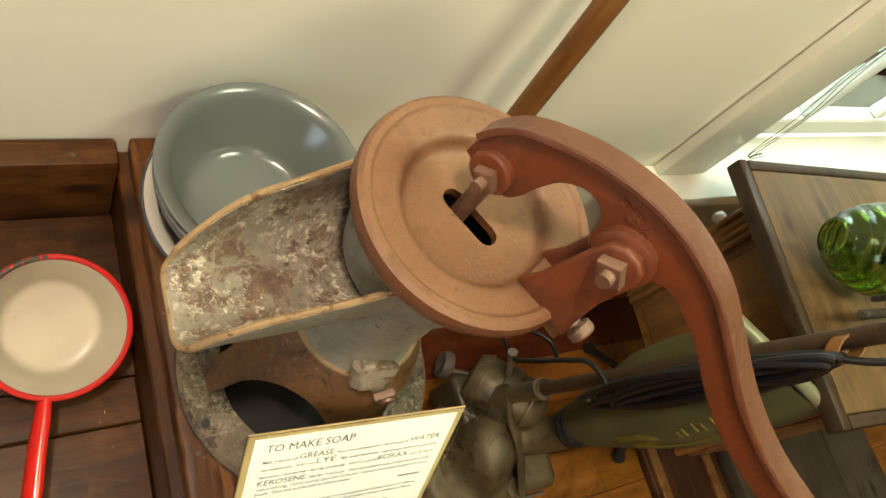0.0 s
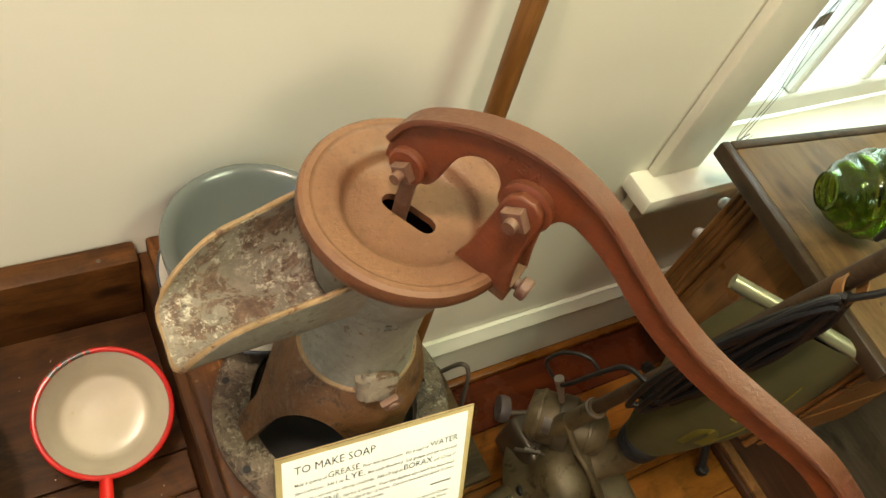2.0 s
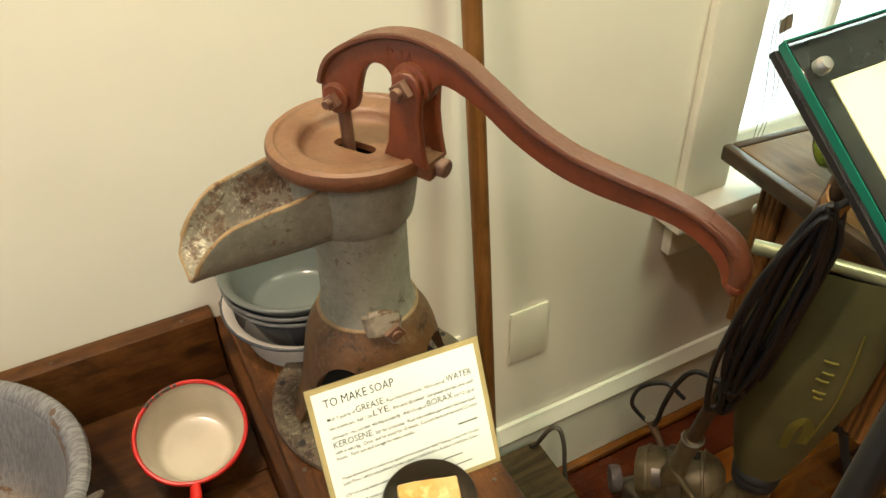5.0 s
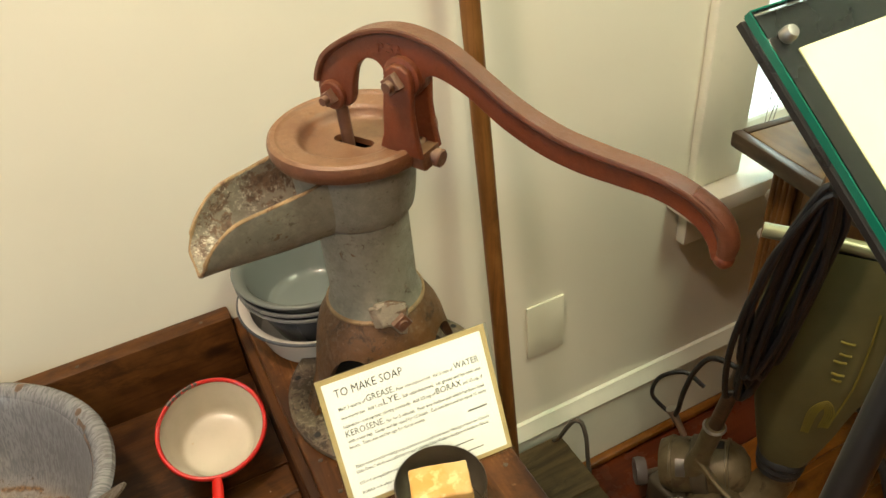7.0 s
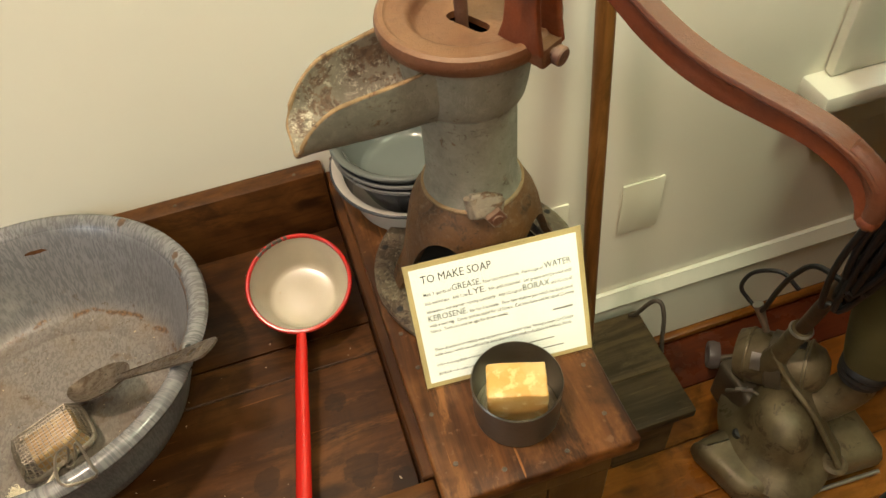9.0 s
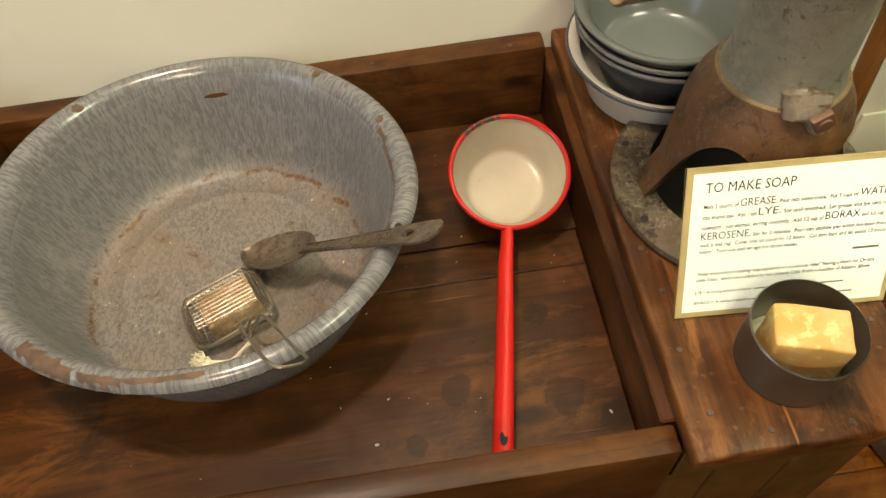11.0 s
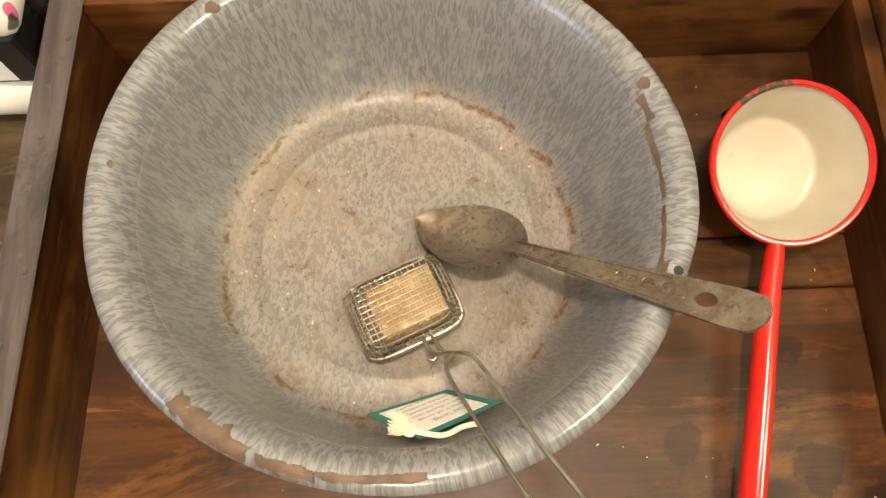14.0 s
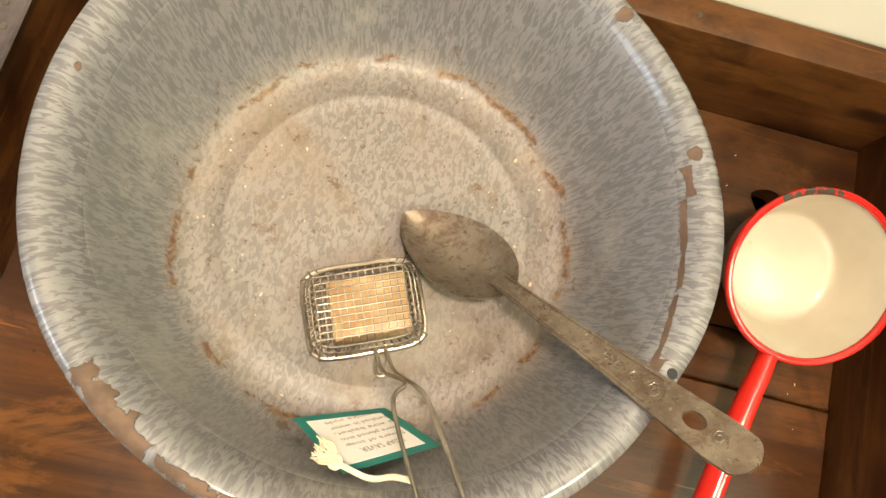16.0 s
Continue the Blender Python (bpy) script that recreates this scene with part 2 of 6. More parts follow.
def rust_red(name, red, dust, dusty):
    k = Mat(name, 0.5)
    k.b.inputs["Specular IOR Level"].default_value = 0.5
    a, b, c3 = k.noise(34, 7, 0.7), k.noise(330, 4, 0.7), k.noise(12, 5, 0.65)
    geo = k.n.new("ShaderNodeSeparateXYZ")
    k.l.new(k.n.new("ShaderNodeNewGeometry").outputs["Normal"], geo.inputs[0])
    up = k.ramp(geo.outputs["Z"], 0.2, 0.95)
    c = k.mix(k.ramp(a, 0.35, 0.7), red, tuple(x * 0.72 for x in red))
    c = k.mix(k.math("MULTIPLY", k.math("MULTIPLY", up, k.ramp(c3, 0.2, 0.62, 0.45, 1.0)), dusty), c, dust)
    c = k.mix(k.ramp(b, 0.60, 0.74, 0, 0.55), c, tuple(x * 1.45 for x in dust))
    c = k.mix(k.ramp(b, 0.26, 0.42, 0.75, 0), c, tuple(x * 0.30 for x in red))
    c = k.mix(k.ramp(k.noise(75, 6, 0.7), 0.55, 0.66, 0, 0.32), c, tuple(x * 0.5 for x in red))
    c = k.mix(k.ramp(k.noise(48, 8, 0.8, None, 0.4), 0.57, 0.64, 0, 0.3), c, tuple(x * 1.25 for x in dust))
    k.base(c).rough(k.ramp(a, 0.3, 0.7, 0.28, 0.54))
    return k.bump(b, 0.0009, 0.7).bump(a, 0.0014, 0.5).m


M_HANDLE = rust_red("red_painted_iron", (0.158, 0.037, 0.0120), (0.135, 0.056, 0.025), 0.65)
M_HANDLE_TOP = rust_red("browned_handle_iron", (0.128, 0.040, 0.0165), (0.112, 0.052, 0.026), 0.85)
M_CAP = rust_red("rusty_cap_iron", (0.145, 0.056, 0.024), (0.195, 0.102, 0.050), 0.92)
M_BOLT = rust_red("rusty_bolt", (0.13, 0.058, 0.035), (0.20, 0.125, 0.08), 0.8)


def pump_paint(name, grey, rust, rust_at, pale, pale_tone=(0.46, 0.41, 0.31), spots=0.8):
    """Old paint over cast iron: flaked to rust, chalky in places, with small pits."""
    k = Mat(name, 0.5)
    a, b, w = k.noise(14, 7, 0.62), k.noise(230, 5, 0.7), k.noise(42, 9, 0.78, None, 0.5)
    c = k.mix(k.ramp(a, 0.3, 0.7), grey, tuple(x * 0.74 for x in grey))
    c = k.mix(k.ramp(k.noise(95, 6, 0.7), 0.42, 0.62, 0, 0.45), c, tuple(x * 1.25 for x in grey))
    edge = k.ramp(w, rust_at, rust_at + 0.035)
    c = k.mix(edge, c, k.mix(k.ramp(k.noise(120, 5, 0.7), 0.35, 0.65), tuple(x * 0.6 for x in rust), tuple(x * 1.3 for x in rust)))
    c = k.mix(k.ramp(b, 0.6, 0.7, 0, 0.6), c, tuple(x * 0.45 for x in rust))
    chalk = k.math("MULTIPLY", k.ramp(k.noise(150, 9, 0.85), 0.53, 0.58, 0, pale), k.ramp(k.noise(26, 4), 0.36, 0.58))
    c = k.mix(chalk, c, pale_tone)
    pits = k.ramp(k.noise(70, 7, 0.75), 0.61, 0.65, 0, spots)
    c = k.mix(pits, c, tuple(x * 0.5 for x in rust))
    k.base(c).rough(k.ramp(a, 0.3, 0.7, 0.36, 0.62))
    return k.bump(b, 0.0010, 0.8).bump(k.math("SUBTRACT", 1.0, edge), 0.0008, 0.7).bump(w, 0.0018, 0.6).m


M_PUMP = pump_paint("grey_pump_paint", (0.232, 0.222, 0.178), (0.13, 0.076, 0.036), 0.61, 0.25, (0.36, 0.34, 0.28))
M_SPOUT = pump_paint("worn_spout_paint", (0.230, 0.205, 0.155), (0.135, 0.084, 0.052), 0.50, 1.0, (0.52, 0.47, 0.37))
M_LIP = pump_paint("pale_worn_lip", (0.27, 0.175, 0.082), (0.12, 0.058, 0.024), 0.55, 0.25, (0.42, 0.34, 0.22))
M_BASE = pump_paint("rusty_base_iron", (0.118, 0.055, 0.018), (0.060, 0.028, 0.010), 0.54, 0.25, (0.30, 0.26, 0.20))
M_LUG = pump_paint("chalky_lug_paint", (0.225, 0.185, 0.135), (0.105, 0.055, 0.026), 0.52, 0.3)
M_FLANGE = pump_paint("pitted_flange_iron", (0.120, 0.090, 0.055), (0.042, 0.024, 0.012), 0.50, 0.7, (0.33, 0.29, 0.21))


# chips along the rim: middle and half width in degrees, radius, half depth
RIM_CHIPS = [(-124, 9, 0.1815, 0.0062), (-108, 6, 0.183, 0.0048), (-93, 11, 0.1805, 0.0024), (-14, 9, 0.1800, 0.0012), (5, 9, 0.1805, 0.0013), (17, 3, 0.184, 0.0022), (-22, 4, 0.182, 0.0030)]


def granite_ware(name, dark, light, chips=()):
    """Grey mottled enamel; the streaks run up the side of a round vessel."""
    k = Mat(name, 0.24)
    sep = k.n.new("ShaderNodeSeparateXYZ")
    k.l.new(k.co, sep.inputs[0])
    x, y, z = sep.outputs
    r = k.math("SQRT", k.math("ADD", k.math("MULTIPLY", x, x), k.math("MULTIPLY", y, y)))
    far = k.math("ADD", r, k.math("MULTIPLY", z, 0.8))
    comb = k.n.new("ShaderNodeCombineXYZ")
    rr = k.math("MAXIMUM", r, 0.02)
    for sock, v in zip(comb.inputs, (k.math("MULTIPLY", k.math("DIVIDE", x, rr), 72.0), k.math("MULTIPLY", k.math("DIVIDE", y, rr), 72.0), k.math("MULTIPLY", far, 76.0))):
        k.put(sock, v)
    # wavy bands of dark and paler enamel: they run down the side and wander over the bottom
    vein = k.noise(1.0, 3.0, 0.5, comb.outputs[0], 0.8)
    lane = k.n.new("ShaderNodeMapping")
    lane.inputs["Scale"].default_value = (300, 165, 165)
    lane.inputs["Rotation"].default_value = (0, 0, radians(-28))
    k.l.new(k.co, lane.inputs["Vector"])
    flatv = k.noise(1.0, 3.0, 0.5, lane.outputs["Vector"], 0.9)
    soft = k.noise(60, 4, 0.6)
    side = k.ramp(r, 0.130, 0.150)
    fac = k.math("ADD", k.math("MULTIPLY", vein, side), k.math("MULTIPLY", flatv, k.math("SUBTRACT", 1.0, side)))
    c = k.mix(k.ramp(fac, 0.43, 0.56), dark, light)
    c = k.mix(k.ramp(k.noise(24, 5, 0.6), 0.40, 0.72, 0, 0.35), c, dark)
    brown = k.noise(9, 5, 0.6)
    flat = k.ramp(r, 0.130, 0.153, 1.0, 0.0)
    # the worn bottom has gone warm and dusty
    c = k.mix(k.math("MULTIPLY", flat, 0.5), c, k.mix(k.ramp(fac, 0.42, 0.57), (0.148, 0.116, 0.091), (0.214, 0.174, 0.138)))
    c = k.mix(k.math("MULTIPLY", k.ramp(brown, 0.42, 0.70, 0, 0.6), flat), c, (0.215, 0.160, 0.108))
    c = k.mix(k.math("MULTIPLY", k.ramp(k.noise(30, 6, 0.72), 0.54, 0.66, 0, 0.6), flat), c, (0.13, 0.085, 0.045))
    # limescale haze low on the side
    haze = k.math("MULTIPLY", k.math("MULTIPLY", k.ramp(r, 0.140, 0.155), k.ramp(r, 0.155, 0.172, 1, 0)), k.ramp(k.noise(16, 7, 0.7), 0.48, 0.68, 0, 0.5))
    c = k.mix(haze, c, (0.30, 0.29, 0.265))
    # rust in the ring where bottom and side meet
    wave = k.math("ADD", r, k.math("MULTIPLY", k.math("SUBTRACT", k.noise(22, 4), 0.5), 0.022))
    ring = k.math("MULTIPLY", k.ramp(k.math("ABSOLUTE", k.math("SUBTRACT", wave, 0.138)), 0.0006, 0.0034, 1, 0), k.ramp(k.noise(40, 6, 0.7), 0.47, 0.54, 0, 0.95))
    c = k.mix(ring, c, k.mix(k.ramp(k.noise(260, 3), 0.4, 0.6), (0.075, 0.036, 0.013), (0.17, 0.092, 0.036)))
    blot = k.math("MULTIPLY", k.ramp(k.noise(58, 6, 0.7), 0.615, 0.655, 0, 0.8), k.ramp(r, 0.145, 0.158, 1.0, 0.12))
    c = k.mix(blot, c, (0.085, 0.048, 0.022))
    specks = k.ramp(k.noise(190, 4), 0.64, 0.69)
    c = k.mix(k.math("MULTIPLY", specks, k.ramp(r, 0.135, 0.165, 0.9, 0.1)), c, (0.09, 0.055, 0.03))
    rough = 0.33
    if chips:
        wob = k.noise(70, 5, 0.6)
        mask = None
        for place, size in chips:
            p = k.patch(place, size, wob)
            mask = p if mask is None else k.math("MAXIMUM", mask, p)
        angle = k.math("ARCTAN2", y, x)
        rag = k.noise(46, 5, 0.62)
        for mid, half, rad, wide in RIM_CHIPS:
            along = k.math("ADD", k.math("ABSOLUTE", k.math("SUBTRACT", angle, radians(mid))), k.math("MULTIPLY", k.math("SUBTRACT", rag, 0.5), radians(half) * 0.9))
            cross = k.math("ADD", k.math("ABSOLUTE", k.math("SUBTRACT", r, rad)), k.math("MULTIPLY", k.math("SUBTRACT", wob, 0.5), wide * 3.0))
            p = k.math("MULTIPLY", k.ramp(along, radians(half) * 0.96, radians(half), 1, 0), k.ramp(cross, wide * 0.9, wide, 1, 0))
            mask = k.math("MAXIMUM", mask, k.math("MULTIPLY", p, k.ramp(z, 0.098, 0.102)))
        c = k.mix(mask, c, k.mix(k.ramp(k.noise(60, 5), 0.4, 0.65), (0.075, 0.045, 0.028), (0.125, 0.075, 0.045)))
        rough = k.math("MAXIMUM", k.ramp(z, 0.098, 0.112, 0.42, 0.20), k.ramp(mask, 0, 1, 0.0, 0.7))
        k.bump(k.math("SUBTRACT", 1.0, mask), 0.0012, 0.9)
    k.base(c).rough(k.ramp(brown, 0.3, 0.7, 0.2, 0.34) if not chips else rough)
    return k.bump(soft, 0.0004, 0.4).m


M_BOWL = plain("grey_bowl_enamel", (0.118, 0.132, 0.124), 0.2, 0, 40, 0.08, 0)


def cream_enamel():
    k = Mat("cream_enamel", 0.2)
    k.b.inputs["Specular IOR Level"].default_value = 0.35
    a = k.noise(20, 5)
    c = k.mix(k.ramp(a, 0.3, 0.7), (0.46, 0.42, 0.33), (0.52, 0.48, 0.38))
    c = k.mix(k.ramp(k.noise(60, 4), 0.7, 0.76, 0, 0.35), c, (0.4, 0.27, 0.12))
    return k.base(c).m


M_CREAM = cream_enamel()


def red_chipped():
    k = Mat("chipped_red_rim", 0.18)
    wob = k.noise(160, 5, 0.65)
    mask = None
    for turn, size in ((92, 0.0026), (99, 0.0042), (105, 0.0030), (113, 0.0046), (120, 0.0028), (127, 0.0038)):
        a = radians(turn)
        p = k.patch((0.0585 * math.cos(a) - 0.0015, 0.055 * math.sin(a) + 0.004, 0.0200 * math.sin(a) + 0.0045), size, wob)
        mask = p if mask is None else k.math("MAXIMUM", mask, p)
    c = k.mix(mask, (0.46, 0.016, 0.012), (0.06, 0.045, 0.035))
    return k.base(c).m


M_RED_RIM = red_chipped()


def soap_stuff(name, a, b, spots):
    k = Mat(name, 0.32)
    n1, n2 = k.noise(45, 4), k.math("SUBTRACT", 1.0, k.noise(95, 3, 0.5))
    c = k.mix(k.ramp(n1, 0.35, 0.7), a, b)
    c = k.mix(k.ramp(n2, 0.34, 0.45, spots, 0), c, (0.85, 0.72, 0.36))
    k.base(c)
    k.b.inputs["Subsurface Weight"].default_value = 0.25
    k.b.inputs["Subsurface Radius"].default_value = (0.012, 0.007, 0.003)
    return k.bump(n1, 0.001, 0.5).m


M_SOAP = soap_stuff("yellow_lye_soap", (0.62, 0.36, 0.10), (0.70, 0.50, 0.21), 0.6)
M_SOAP_PALE = soap_stuff("pale_soap", (0.36, 0.22, 0.09), (0.44, 0.31, 0.155), 0.2)


def spoon_metal():
    """Tarnished plate: brown film, grey where rubbed, pale limescale in the bowl."""
    k = Mat("tarnished_spoon_metal", 0.42, 0.7)
    a, b, w = k.noise(30, 6, 0.65), k.noise(260, 5, 0.75), k.noise(85, 8, 0.78, None, 0.4)
    c = k.mix(k.ramp(a, 0.35, 0.68), (0.120, 0.090, 0.066), (0.235, 0.192, 0.148))
    c = k.mix(k.ramp(w, 0.50, 0.60, 0, 0.75), c, (0.105, 0.066, 0.040))
    c = k.mix(k.ramp(b, 0.58, 0.66, 0, 0.7), c, (0.30, 0.26, 0.21))
    c = k.mix(k.ramp(k.noise(140, 6, 0.7), 0.64, 0.68, 0, 0.8), c, (0.04, 0.028, 0.02))
    lime = k.math("MULTIPLY", k.patch((0.052, 0.004, -0.010), 0.016, k.noise(110, 4)), k.ramp(k.noise(190, 5, 0.7), 0.42, 0.58, 0.1, 0.8))
    c = k.mix(lime, c, (0.44, 0.42, 0.38))
    k.base(c).rough(k.ramp(w, 0.3, 0.7, 0.22, 0.55))
    return k.bump(b, 0.0005, 0.7).bump(a, 0.0010, 0.5).m


M_SPOON = spoon_metal()


def cloth_bag():
    k = Mat("khaki_bag_cloth", 0.85)
    w = k.noise(6, 4)
    weave = k.noise(900, 2)
    c = k.mix(k.ramp(w, 0.3, 0.7), (0.068, 0.060, 0.018), (0.105, 0.092, 0.030))
    k.base(c)
    return k.bump(weave, 0.0004, 0.8).bump(k.noise(11, 3), 0.008, 0.5).m


M_BAG = cloth_bag()


def glass(name, colour, rough=0.03):
    k = Mat(name, rough, 0, colour)
    k.b.inputs["Transmission Weight"].default_value = 1.0
    k.b.inputs["IOR"].default_value = 1.45
    return k.m


M_GREEN_GLASS = glass("green_glass", (0.30, 0.42, 0.07))
M_PANE = glass("window_glass", (0.97, 1.0, 0.98), 0.0)
M_CLEAR = glass("clear_glass", (0.9, 0.98, 0.95), 0.02)
M_CLEAR.node_tree.nodes["Principled BSDF"].inputs["IOR"].default_value = 1.25


def outdoors():
    k = Mat("outdoor_glow", 1.0)
    a = k.noise(1.3, 3)
    c = k.mix(k.ramp(a, 0.5, 0.66), (0.95, 1.0, 1.0), (0.62, 0.80, 0.72))
    k.put(k.b.inputs["Base Color"], (0.0, 0.0, 0.0))
    k.put(k.b.inputs["Emission Color"], c)
    k.b.inputs["Emission Strength"].default_value = 2.2
    return k.m


M_OUT = outdoors()


# ---- building blocks ----
def box(x0, x1, y0, y1, z0, z1, bev=0.002, seg=1):
    bm = bmesh.new()
    bmesh.ops.create_cube(bm, size=1.0)
    for v in bm.verts:
        v.co = Vector(((x0 + x1) / 2 + v.co.x * (x1 - x0), (y0 + y1) / 2 + v.co.y * (y1 - y0), (z0 + z1) / 2 + v.co.z * (z1 - z0)))
    if bev:
        bmesh.ops.bevel(bm, geom=bm.edges[:], offset=bev, segments=seg, affect="EDGES", profile=0.5)
    return bm


def lathe(profile, c=(0, 0, 0), n=48, closed=False):
    bm = bmesh.new()
    rings = []
    for r, z in profile:
        if r < 1e-6:
            rings.append([bm.verts.new((c[0], c[1], c[2] + z))])
        else:
            rings.append([bm.verts.new((c[0] + r * math.cos(math.tau * i / n), c[1] + r * math.sin(math.tau * i / n), c[2] + z)) for i in range(n)])
    pairs = list(zip(rings, rings[1:])) + ([(rings[-1], rings[0])] if closed else [])
    for a, b in pairs:
        for i in range(n):
            j = (i + 1) % n
            f = [a[i % len(a)], a[j % len(a)], b[j % len(b)], b[i % len(b)]]
            f = list(dict.fromkeys(f))
            if len(f) > 2:
                bm.faces.new(f)
    bmesh.ops.recalc_face_normals(bm, faces=bm.faces[:])
    return bm


def smooth_path(points, steps=6, closed=False):
    """A Catmull-Rom curve through the points."""
    p = [Vector(q) for q in points]
    n = len(p)
    out = []
    for i in range(n if closed else n - 1):
        a, b, c, d = (p[(i - 1) % n] if closed or i else p[0] * 2 - p[1], p[i], p[(i + 1) % n], p[(i + 2) % n] if closed or i + 2 < n else p[-1] * 2 - p[-2])
        for s in range(steps):
            t = s / steps
            out.append(0.5 * (2 * b + (c - a) * t + (2 * a - 5 * b + 4 * c - d) * t * t + (3 * b - a - 3 * c + d) * t ** 3))
    if not closed:
        out.append(p[-1])
    return out


def sweep(points, section, closed=False, up=None):
    """Sweeps section(s) -> list of (side, up) offsets along a path."""
    bm = bmesh.new()
    pts = [Vector(q) for q in points]
    n = len(pts)
    rings, side = [], None
    for i, p in enumerate(pts):
        a, b = (pts[i - 1], pts[(i + 1) % n]) if closed else (pts[max(i - 1, 0)], pts[min(i + 1, n - 1)])
        t = (b - a).normalized()
        if up is not None:
            side = t.cross(Vector(up)).normalized()
        elif side is None:
            side = t.orthogonal().normalized()
        else:
            side = (side - t * side.dot(t)).normalized()
        v = side.cross(t).normalized()
        rings.append([bm.verts.new(p + side * s + v * u) for s, u in section(i / max(n - 1, 1))])
    m = len(rings[0])
    for a, b in list(zip(rings, rings[1:])) + ([(rings[-1], rings[0])] if closed else []):
        for i in range(m):
            bm.faces.new((a[i], a[(i + 1) % m], b[(i + 1) % m], b[i]))
    if not closed:
        bm.faces.new(rings[0]), bm.faces.new(rings[-1])
    bmesh.ops.recalc_face_normals(bm, faces=bm.faces[:])
    return bm


def tube(points, r, n=10, closed=False, flat=1.0):
    def ring(s):
        rad = r(s) if callable(r) else r
        return [(rad * math.cos(math.tau * k / n), rad * flat * math.sin(math.tau * k / n)) for k in range(n)]
    return sweep(points, ring, closed)


def rod(a, b, r0, r1=None, n=16):
    r1 = r0 if r1 is None else r1
    return tube([a, b], lambda s: r0 + (r1 - r0) * s, n)


def plate(outline, thickness, m, bev=0.0, seg=1):
    """A flat outline (u, v) given a thickness, centred, set by the matrix m (u, v, normal)."""
    bm = bmesh.new()
    lo = [bm.verts.new((u, v, -thickness / 2)) for u, v in outline]
    hi = [bm.verts.new((u, v, thickness / 2)) for u, v in outline]
    n = len(lo)
    top = bm.faces.new(hi)
    bot = bm.faces.new(lo[::-1])
    for i in range(n):
        bm.faces.new((lo[i], lo[(i + 1) % n], hi[(i + 1) % n], hi[i]))
    bmesh.ops.recalc_face_normals(bm, faces=bm.faces[:])
    if bev:
        edges = list(top.edges) + list(bot.edges)
        bmesh.ops.bevel(bm, geom=edges, offset=bev, segments=seg, affect="EDGES", profile=0.5)
    bm.transform(m)
    return bm


def ring_to_slot(circle_r, slot, z, depth, n=40):
    """A disc with an opening: slot(a) gives the opening's edge at the angle a. Open below, with a wall of that depth."""
    bm = bmesh.new()
    rows = [[], [], []]
    for i in range(n):
        a = math.tau * i / n
        sx, sy = slot(a)
        rows[0].append(bm.verts.new((circle_r * math.cos(a), circle_r * math.sin(a), z)))
        rows[1].append(bm.verts.new((sx, sy, z)))
        rows[2].append(bm.verts.new((sx, sy, z - depth)))
    for a, b in zip(rows, rows[1:]):
        for i in range(n):
            bm.faces.new((a[i], a[(i + 1) % n], b[(i + 1) % n], b[i]))
    return bm


def join(*bms):
    out = bms[0]
    for b in bms[1:]:
        me = bpy.data.meshes.new("join")
        b.to_mesh(me)
        b.free()
        out.from_mesh(me)
        bpy.data.meshes.remove(me)
    return out


def frame_of(u, v, origin):
    """The matrix whose first axis is u and whose second lies towards v."""
    u = Vector(u).normalized()
    w = u.cross(Vector(v)).normalized()
    v = w.cross(u)
    m = Matrix((u, v, w)).transposed().to_4x4()
    m.translation = origin
    return m


def thing(name, at, label, category, group="", kind=""):
    ob = new(name)
    ob.empty_display_size = 0.02
    ob.location = at
    return tagged(ob, label, category, group, kind)


def origin_of(ob):
    o = Vector((0, 0, 0))
    while ob is not None:
        o += ob.location
        ob = ob.parent
    return o


def mesh_of(name, bm, material, smooth=35):
    me = bpy.data.meshes.new(name)
    bm.to_mesh(me)
    bm.free()
    me.materials.append(material)
    me.polygons.foreach_set("use_smooth", [True] * len(me.polygons))
    me.set_sharp_from_angle(angle=radians(smooth))
    return me


def part(name, bm, material, parent=None, label="", smooth=35):
    """One mesh, given in the world's metres, as a part of its thing."""
    if parent is not None:
        bm.transform(Matrix.Translation(-origin_of(parent)))
    ob = new(name, mesh_of(name, bm, material, smooth))
    ob.parent = parent
    return tagged(ob, label) if label else ob


def setting(name, bm, material, label, category):
    return tagged(part(name, bm, material), label, category, kind="structure")


def single(name, bm, material, at, label, category, group="", kind="", smooth=35):
    """A thing that is one mesh."""
    bm.transform(Matrix.Translation(-Vector(at)))
    ob = new(name, mesh_of(name, bm, material, smooth))
    ob.location = at
    return tagged(ob, label, category, group, kind)


def letters(string, width, height, m, lift=0.0004, bold=0.0):
    """Writing as a thin mesh, stretched to a width and height; m: its lower left corner, along, up."""
    curve = bpy.data.curves.new("writing", "FONT")
    curve.body = string
    curve.resolution_u = 2
    curve.offset = bold
    ob = bpy.data.objects.new("writing", curve)
    scene.collection.objects.link(ob)
    bpy.context.view_layer.update()
    me = bpy.data.meshes.new_from_object(ob.evaluated_get(bpy.context.evaluated_depsgraph_get()))
    bm = bmesh.new()
    bm.from_mesh(me)
    bpy.data.objects.remove(ob)
    bpy.data.curves.remove(curve)
    bpy.data.meshes.remove(me)
    xs = [v.co.x for v in bm.verts]
    lo, hi = min(xs), max(xs)
    for v in bm.verts:
        v.co = Vector(((v.co.x - lo) / (hi - lo) * width, v.co.y / 0.7 * height, lift))
    bm.transform(m)
    return bm


